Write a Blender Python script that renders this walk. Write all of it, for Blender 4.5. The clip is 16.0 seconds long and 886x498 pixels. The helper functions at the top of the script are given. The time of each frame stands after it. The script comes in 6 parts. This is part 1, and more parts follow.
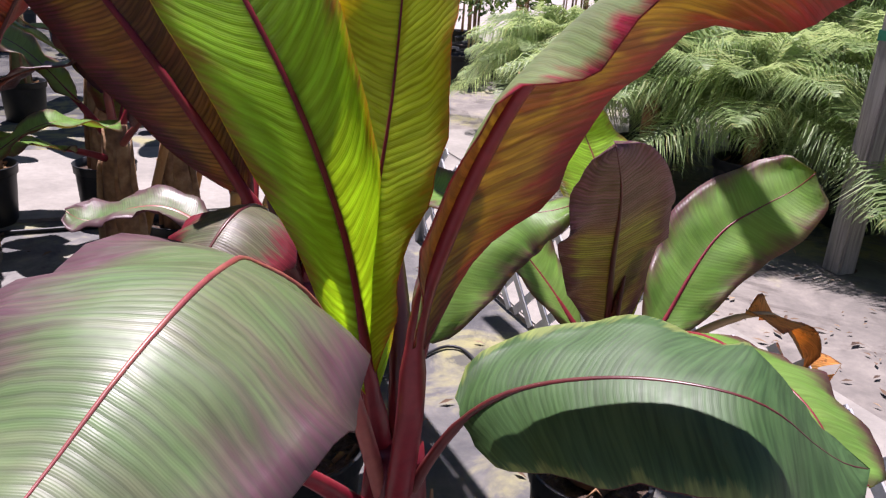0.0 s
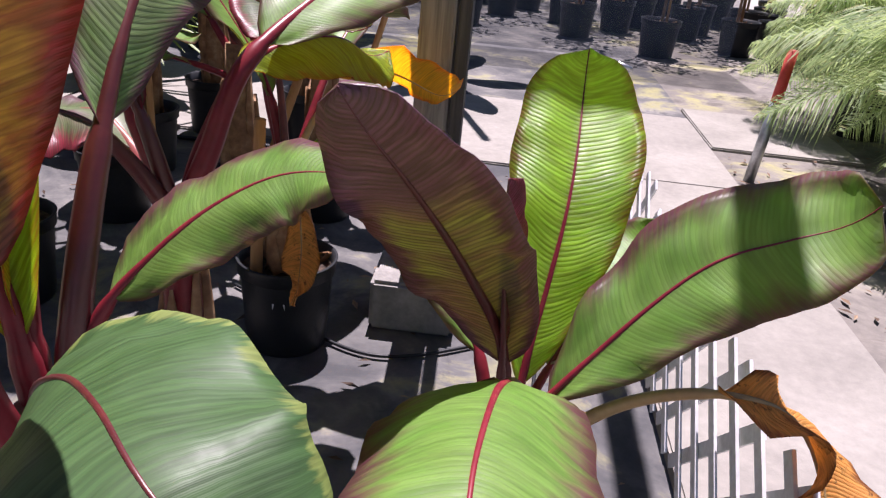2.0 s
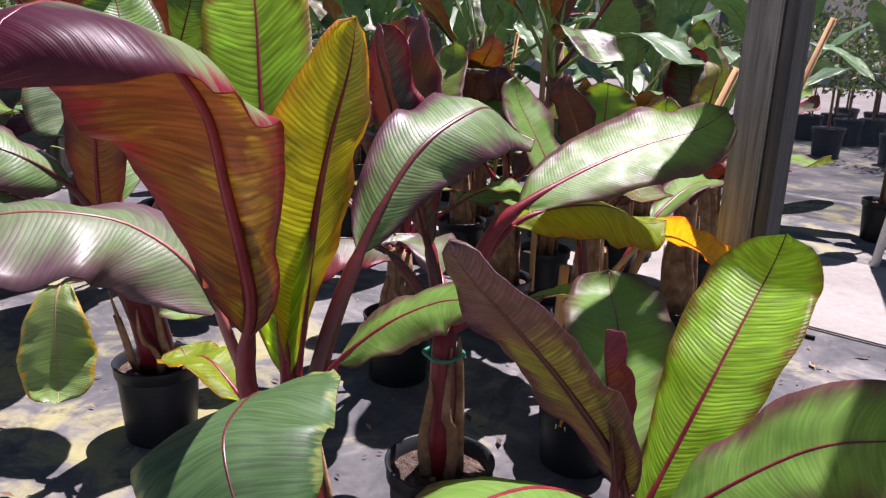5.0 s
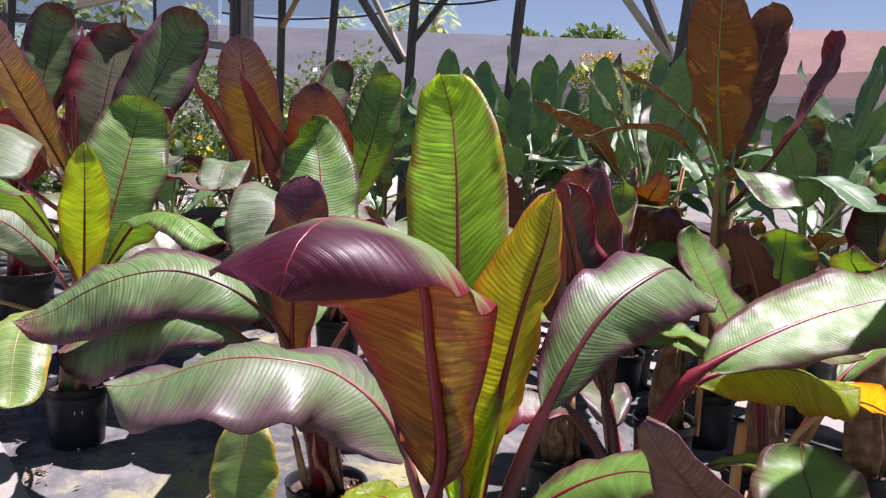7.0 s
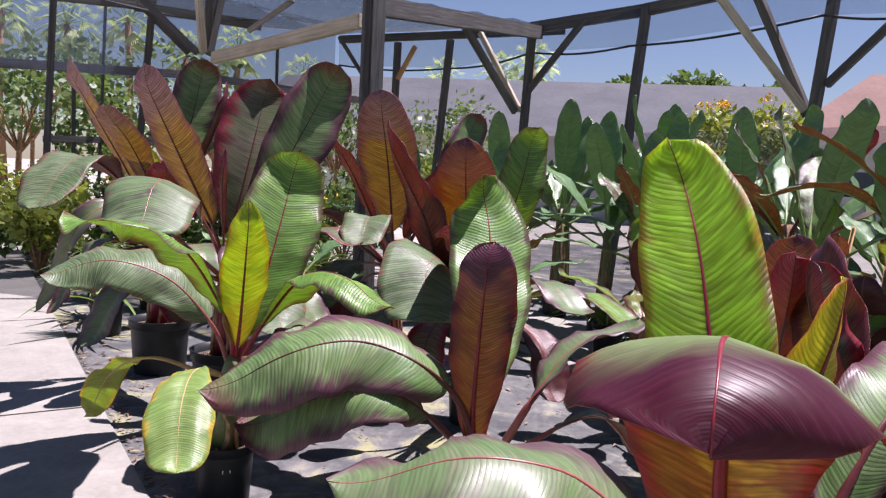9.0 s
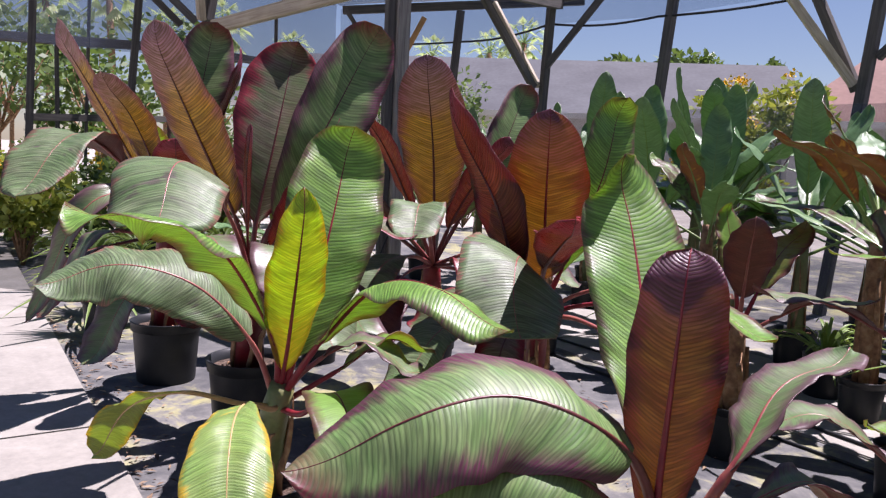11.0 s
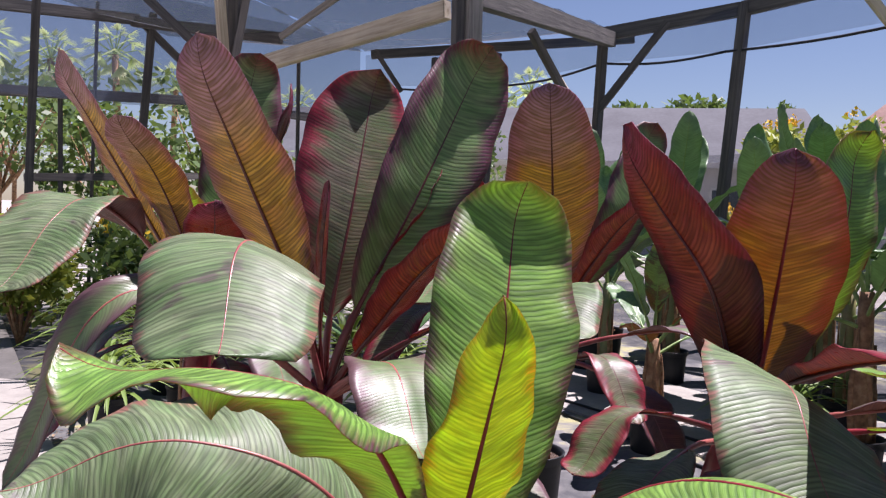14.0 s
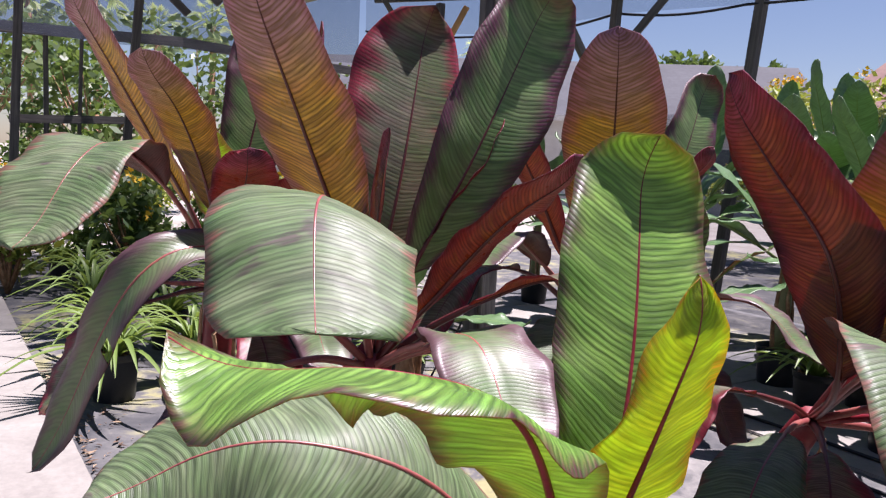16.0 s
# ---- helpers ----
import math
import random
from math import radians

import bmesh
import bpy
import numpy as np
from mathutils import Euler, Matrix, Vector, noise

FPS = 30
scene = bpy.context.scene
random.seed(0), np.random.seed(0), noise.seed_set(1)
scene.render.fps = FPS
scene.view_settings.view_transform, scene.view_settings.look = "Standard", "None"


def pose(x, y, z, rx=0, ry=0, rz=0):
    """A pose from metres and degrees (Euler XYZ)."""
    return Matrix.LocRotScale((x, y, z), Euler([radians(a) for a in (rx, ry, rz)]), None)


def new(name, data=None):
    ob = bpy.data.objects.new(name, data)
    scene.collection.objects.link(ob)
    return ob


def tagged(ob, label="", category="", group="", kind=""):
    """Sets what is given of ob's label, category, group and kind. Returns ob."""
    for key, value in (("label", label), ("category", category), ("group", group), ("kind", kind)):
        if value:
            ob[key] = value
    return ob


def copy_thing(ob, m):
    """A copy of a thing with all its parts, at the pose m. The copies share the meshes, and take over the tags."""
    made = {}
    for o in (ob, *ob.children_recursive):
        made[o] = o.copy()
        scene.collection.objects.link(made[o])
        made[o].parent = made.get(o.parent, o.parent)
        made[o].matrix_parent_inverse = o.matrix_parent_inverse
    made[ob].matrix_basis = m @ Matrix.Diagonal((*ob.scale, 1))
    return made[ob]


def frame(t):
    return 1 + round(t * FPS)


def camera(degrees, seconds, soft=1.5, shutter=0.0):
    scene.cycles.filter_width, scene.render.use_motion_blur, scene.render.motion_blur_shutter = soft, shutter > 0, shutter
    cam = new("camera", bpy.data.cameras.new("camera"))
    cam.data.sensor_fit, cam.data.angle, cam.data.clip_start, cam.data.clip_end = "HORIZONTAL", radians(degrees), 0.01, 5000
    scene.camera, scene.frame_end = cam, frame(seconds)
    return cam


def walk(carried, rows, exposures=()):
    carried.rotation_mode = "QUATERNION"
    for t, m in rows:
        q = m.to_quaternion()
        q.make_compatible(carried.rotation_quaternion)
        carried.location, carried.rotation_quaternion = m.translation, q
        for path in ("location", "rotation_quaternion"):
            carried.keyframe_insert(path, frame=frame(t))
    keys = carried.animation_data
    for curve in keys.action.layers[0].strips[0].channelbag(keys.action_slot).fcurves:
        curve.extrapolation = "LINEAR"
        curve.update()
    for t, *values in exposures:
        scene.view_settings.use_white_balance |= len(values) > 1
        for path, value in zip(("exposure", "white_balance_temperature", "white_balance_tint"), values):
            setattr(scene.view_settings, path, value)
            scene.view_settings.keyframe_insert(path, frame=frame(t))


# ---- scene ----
cam = camera(59.79, 16.0, soft=1.3)
PATH = [
    (0.0, -0.032, 0.026, 1.326, 69.61, -3.51, 0.45),
    (0.5, 0.178, 0.082, 1.308, 68.36, -3.82, 4.17),
    (1.0, 0.397, 0.168, 1.291, 67.00, -4.30, 10.16),
    (1.5, 0.567, 0.375, 1.267, 65.91, -4.46, 18.51),
    (2.0, 0.726, 0.529, 1.271, 65.34, -5.19, 28.22),
    (2.5, 0.853, 0.634, 1.267, 66.00, -5.52, 39.28),
    (3.0, 0.940, 0.664, 1.276, 67.06, -3.83, 46.50),
    (3.5, 1.052, 0.668, 1.304, 68.24, -3.14, 51.49),
    (6.0, 1.385, 0.667, 1.474, 78.36, -2.19, 69.91),
    (6.5, 1.346, 0.624, 1.502, 80.14, -2.62, 72.26),
    (7.0, 1.321, 0.561, 1.521, 81.61, -2.61, 74.72),
    (7.5, 1.280, 0.492, 1.540, 82.75, -2.91, 77.02),
    (8.0, 1.232, 0.414, 1.555, 83.63, -3.01, 78.96),
    (8.5, 1.180, 0.346, 1.565, 84.23, -3.05, 80.49),
    (9.0, 1.091, 0.302, 1.561, 84.64, -2.90, 81.56),
    (11.5, 0.121, -0.041, 1.537, 83.08, -2.68, 80.11),
    (12.0, -0.099, -0.075, 1.537, 83.33, -2.34, 79.79),
    (12.5, -0.294, -0.151, 1.552, 84.22, -2.11, 79.96),
    (13.0, -0.488, -0.269, 1.573, 85.35, -1.94, 80.03),
    (13.5, -0.670, -0.323, 1.570, 86.40, -1.63, 80.28),
    (14.0, -0.845, -0.329, 1.571, 87.00, -1.56, 80.53),
    (14.5, -0.952, -0.356, 1.575, 87.09, -1.69, 80.56),
    (15.0, -1.031, -0.424, 1.587, 86.62, -2.11, 80.07),
    (15.5, -1.075, -0.494, 1.586, 85.48, -2.68, 79.61),
    (16.0, -1.147, -0.557, 1.563, 83.55, -2.87, 79.21),
]
walk(cam, [(t, pose(*row)) for t, *row in PATH], [(0.0, 1.10, 6350, 31), (3.2, 1.10, 6400, 33), (6.0, 1.23, 6280, 32), (8.5, 1.22, 6270, 30), (16.0, 1.31, 6300, 30)])

# ---- light ----
SUN_AZ = Vector((-0.42, 0.90)).normalized()      # towards the sun, on the plan
SUN_EL = radians(68)
world = bpy.data.worlds.new("sky")
scene.world = world
world.use_nodes = True
wn = world.node_tree
sky = wn.nodes.new("ShaderNodeTexSky")
sky.sky_type = "NISHITA"
sky.sun_disc = False
sky.sun_elevation = SUN_EL
sky.sun_rotation = math.atan2(SUN_AZ.x, SUN_AZ.y)
sky.air_density, sky.dust_density, sky.ozone_density = 1.0, 0.25, 2.2
wn.nodes["Background"].inputs["Strength"].default_value = 0.037
wn.links.new(sky.outputs["Color"], wn.nodes["Background"].inputs["Color"])
sun = new("sun", bpy.data.lights.new("sun", "SUN"))
sun.data.energy, sun.data.angle, sun.data.color = 5.0, radians(0.5), (1.0, 0.975, 0.945)
to_sun = Vector((SUN_AZ.x * math.cos(SUN_EL), SUN_AZ.y * math.cos(SUN_EL), math.sin(SUN_EL)))
sun.matrix_world = Matrix.Translation((0, 0, 20)) @ to_sun.to_track_quat("Z", "Y").to_matrix().to_4x4()


# ---- material helpers ----
def nodes_of(name):
    m = bpy.data.materials.new(name)
    m.use_nodes = True
    return m, m.node_tree, m.node_tree.nodes["Principled BSDF"]


def add(nt, kind, **values):
    n = nt.nodes.new(kind)
    for k, v in values.items():
        if k in n.inputs.keys():
            n.inputs[k].default_value = v
    return n


def calc(nt, op, a, b=None, c=None):
    n = nt.nodes.new("ShaderNodeMath")
    n.operation = op
    for i, v in enumerate((a, b, c)):
        if v is None:
            continue
        if isinstance(v, (int, float)):
            n.inputs[i].default_value = v
        else:
            nt.links.new(v, n.inputs[i])
    return n.outputs[0]


def ramp(nt, fac, stops):
    n = nt.nodes.new("ShaderNodeValToRGB")
    els = n.color_ramp.elements
    while len(els) < len(stops):
        els.new(0.5)
    for e, (p, c) in zip(els, stops):
        e.position = p
        e.color = (*c, 1) if len(c) == 3 else c
    nt.links.new(fac, n.inputs["Fac"])
    return n.outputs["Color"]


def mix(nt, fac, a, b, mode="MIX"):
    n = nt.nodes.new("ShaderNodeMix")
    n.data_type, n.blend_type = "RGBA", mode
    for sock, v in ((n.inputs[0], fac), (n.inputs[6], a), (n.inputs[7], b)):
        if isinstance(v, (int, float)):
            sock.default_value = v
        elif isinstance(v, tuple):
            sock.default_value = (*v, 1)
        else:
            nt.links.new(v, sock)
    return n.outputs[2]


def noise_of(nt, coord, scale, detail=4.0, rough=0.55, distort=0.0):
    n = add(nt, "ShaderNodeTexNoise", Scale=scale, Detail=detail, Roughness=rough, Distortion=distort)
    nt.links.new(coord, n.inputs["Vector"])
    return n.outputs["Fac"]


def shifted(nt, coord, amount=37.0):
    """Texture coordinates moved by the object's own random number."""
    info = nt.nodes.new("ShaderNodeObjectInfo")
    v = nt.nodes.new("ShaderNodeVectorMath")
    v.operation = "MULTIPLY_ADD"
    nt.links.new(info.outputs["Random"], v.inputs[0])
    v.inputs[1].default_value = (amount, amount * 0.7, amount * 1.3)
    nt.links.new(coord, v.inputs[2])
    return v.outputs[0]


def bump_to(nt, bsdf, height, strength, distance=0.01):
    b = add(nt, "ShaderNodeBump", Strength=strength, Distance=distance)
    nt.links.new(height, b.inputs["Height"])
    nt.links.new(b.outputs["Normal"], bsdf.inputs["Normal"])
    return b.outputs["Normal"]


def plain(name, stops, scale=6.0, rough=0.6, metallic=0.0, bump=0.2, fine=60.0, bump_d=0.004, spec=0.5):
    """A surface with colour patches at one scale and fine relief at another."""
    m, nt, b = nodes_of(name)
    co = shifted(nt, nt.nodes.new("ShaderNodeTexCoord").outputs["Object"])
    n1, n2 = noise_of(nt, co, scale), noise_of(nt, co, fine, 6)
    c = ramp(nt, n1, stops)
    c = mix(nt, 0.35, c, ramp(nt, n2, [(0.3, (0.55, 0.55, 0.55)), (0.7, (1.25, 1.25, 1.25))]), "MULTIPLY")
    nt.links.new(c, b.inputs["Base Color"])
    b.inputs["Roughness"].default_value, b.inputs["Metallic"].default_value = rough, metallic
    b.inputs["Specular IOR Level"].default_value = spec
    bump_to(nt, b, n2, bump, bump_d)
    return m


def leaf_mat(name, mid, mid2, edge, edge_at=0.72, rough=0.33, through_c=None, amount=0.35, veins=70.0, vein_c=None,
             edge_w=0.24, patch=None, patch_at=0.58, tip=None, tip_at=0.85, bump=0.4, spots=None, vein_mix=0.5, rib_var=0.3, vein_pow=1.3, low=None, low_at=0.25, spec=0.5):
    """One face of a paddle leaf. UV: x from the stalk to the tip, y across."""
    m, nt, b = nodes_of(name)
    tc = nt.nodes.new("ShaderNodeTexCoord")
    sep = nt.nodes.new("ShaderNodeSeparateXYZ")
    nt.links.new(tc.outputs["UV"], sep.inputs[0])
    ob = shifted(nt, tc.outputs["Object"], 11.0)
    across = calc(nt, "ABSOLUTE", calc(nt, "MULTIPLY_ADD", sep.outputs["Y"], 2.0, -1.0))
    big, mid_n = noise_of(nt, ob, 5.0, 3), noise_of(nt, ob, 22.0, 4)
    # side veins run out from the midrib and bend to the tip
    along = calc(nt, "SUBTRACT", sep.outputs["X"], calc(nt, "MULTIPLY", calc(nt, "POWER", across, 1.4), 0.065))
    along = calc(nt, "MULTIPLY_ADD", big, 0.022, calc(nt, "MULTIPLY_ADD", mid_n, 0.004, along))
    pleat = calc(nt, "ABSOLUTE", calc(nt, "SINE", calc(nt, "MULTIPLY", along, veins * 3.1416)))
    wave = calc(nt, "POWER", calc(nt, "SUBTRACT", 1.0, pleat), vein_pow)
    fine = calc(nt, "SINE", calc(nt, "MULTIPLY", along, veins * 4.3 * 6.2832))
    height = calc(nt, "MULTIPLY_ADD", fine, 0.10, calc(nt, "POWER", pleat, 0.7))
    # colour
    vec = nt.nodes.new("ShaderNodeCombineXYZ")
    nt.links.new(calc(nt, "MULTIPLY", along, 26.0), vec.inputs[0])
    nt.links.new(calc(nt, "MULTIPLY", across, 1.2), vec.inputs[1])
    streak = noise_of(nt, shifted(nt, vec.outputs[0], 53.0), 1.0, 4, 0.6)
    c = mix(nt, ramp(nt, calc(nt, "MULTIPLY_ADD", streak, 0.5, calc(nt, "MULTIPLY", big, 0.5)), [(0.38, (0, 0, 0)), (0.62, (1, 1, 1))]), mid, mid2)
    if patch:
        pn = calc(nt, "MULTIPLY_ADD", streak, 0.45, calc(nt, "MULTIPLY", noise_of(nt, ob, 9.0, 2), 0.55))
        c = mix(nt, ramp(nt, pn, [(patch_at - 0.03, (0, 0, 0)), (patch_at + 0.03, (1, 1, 1))]), c, patch)
    rim = calc(nt, "ADD", across, calc(nt, "MULTIPLY_ADD", streak, 0.8, -0.4))
    c = mix(nt, ramp(nt, rim, [(edge_at, (0, 0, 0)), (min(0.998, edge_at + edge_w), (1, 1, 1))]), c, edge)
    if tip:
        tn = calc(nt, "ADD", sep.outputs["X"], calc(nt, "MULTIPLY_ADD", big, 0.3, -0.15))
        c = mix(nt, ramp(nt, tn, [(tip_at, (0, 0, 0)), (min(0.995, tip_at + 0.12), (1, 1, 1))]), c, tip)
    if low:
        ln = calc(nt, "ADD", sep.outputs["X"], calc(nt, "MULTIPLY_ADD", streak, 0.5, -0.25))
        c = mix(nt, ramp(nt, ln, [(low_at, (1, 1, 1)), (low_at + 0.22, (0, 0, 0))]), c, low)
    # each strip between two veins has its own tone
    rv = nt.nodes.new("ShaderNodeCombineXYZ")
    nt.links.new(calc(nt, "MULTIPLY", along, veins * 1.3), rv.inputs[0])
    nt.links.new(calc(nt, "MULTIPLY", sep.outputs["Y"], 3.0), rv.inputs[1])
    strip = noise_of(nt, shifted(nt, rv.outputs[0], 31.0), 1.0, 2, 0.5)
    lo, hi = 1.0 - rib_var, 1.0 + rib_var * 0.8
    c = mix(nt, 1.0, c, ramp(nt, strip, [(0.34, (lo, lo, lo)), (0.66, (hi, hi, hi))]), "MULTIPLY")
    c = mix(nt, calc(nt, "MULTIPLY", calc(nt, "MULTIPLY", wave, vein_mix * 1.7), calc(nt, "MULTIPLY_ADD", mid_n, 0.6, 0.2)), c, vein_c or tuple(min(1, v * 1.35 + 0.01) for v in mid))
    if spots:
        sp = noise_of(nt, ob, 60.0, 3, 0.7)
        c = mix(nt, ramp(nt, sp, [(0.6, (0, 0, 0)), (0.68, (1, 1, 1))]), c, spots)
    nt.links.new(c, b.inputs["Base Color"])
    rr = ramp(nt, mid_n, [(0.3, (rough - 0.06,) * 3), (0.7, (rough + 0.12,) * 3)])
    nt.links.new(rr, b.inputs["Roughness"])
    b.inputs["Specular IOR Level"].default_value = spec
    nrm = bump_to(nt, b, calc(nt, "MULTIPLY_ADD", big, 2.0, height), bump * 0.6, 0.0045)
    tr = nt.nodes.new("ShaderNodeBsdfTranslucent")
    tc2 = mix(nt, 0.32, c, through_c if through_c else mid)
    # Transmitted colour is multiplied up, past one on limes, for a stronger backlit glow.
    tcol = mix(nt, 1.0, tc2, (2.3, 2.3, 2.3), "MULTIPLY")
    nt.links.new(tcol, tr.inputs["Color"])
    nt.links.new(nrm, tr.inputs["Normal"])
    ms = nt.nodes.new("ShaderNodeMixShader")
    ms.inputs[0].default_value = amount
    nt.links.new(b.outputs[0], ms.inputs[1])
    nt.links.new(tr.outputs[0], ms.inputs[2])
    nt.links.new(ms.outputs[0], nt.nodes["Material Output"].inputs["Surface"])
    return m


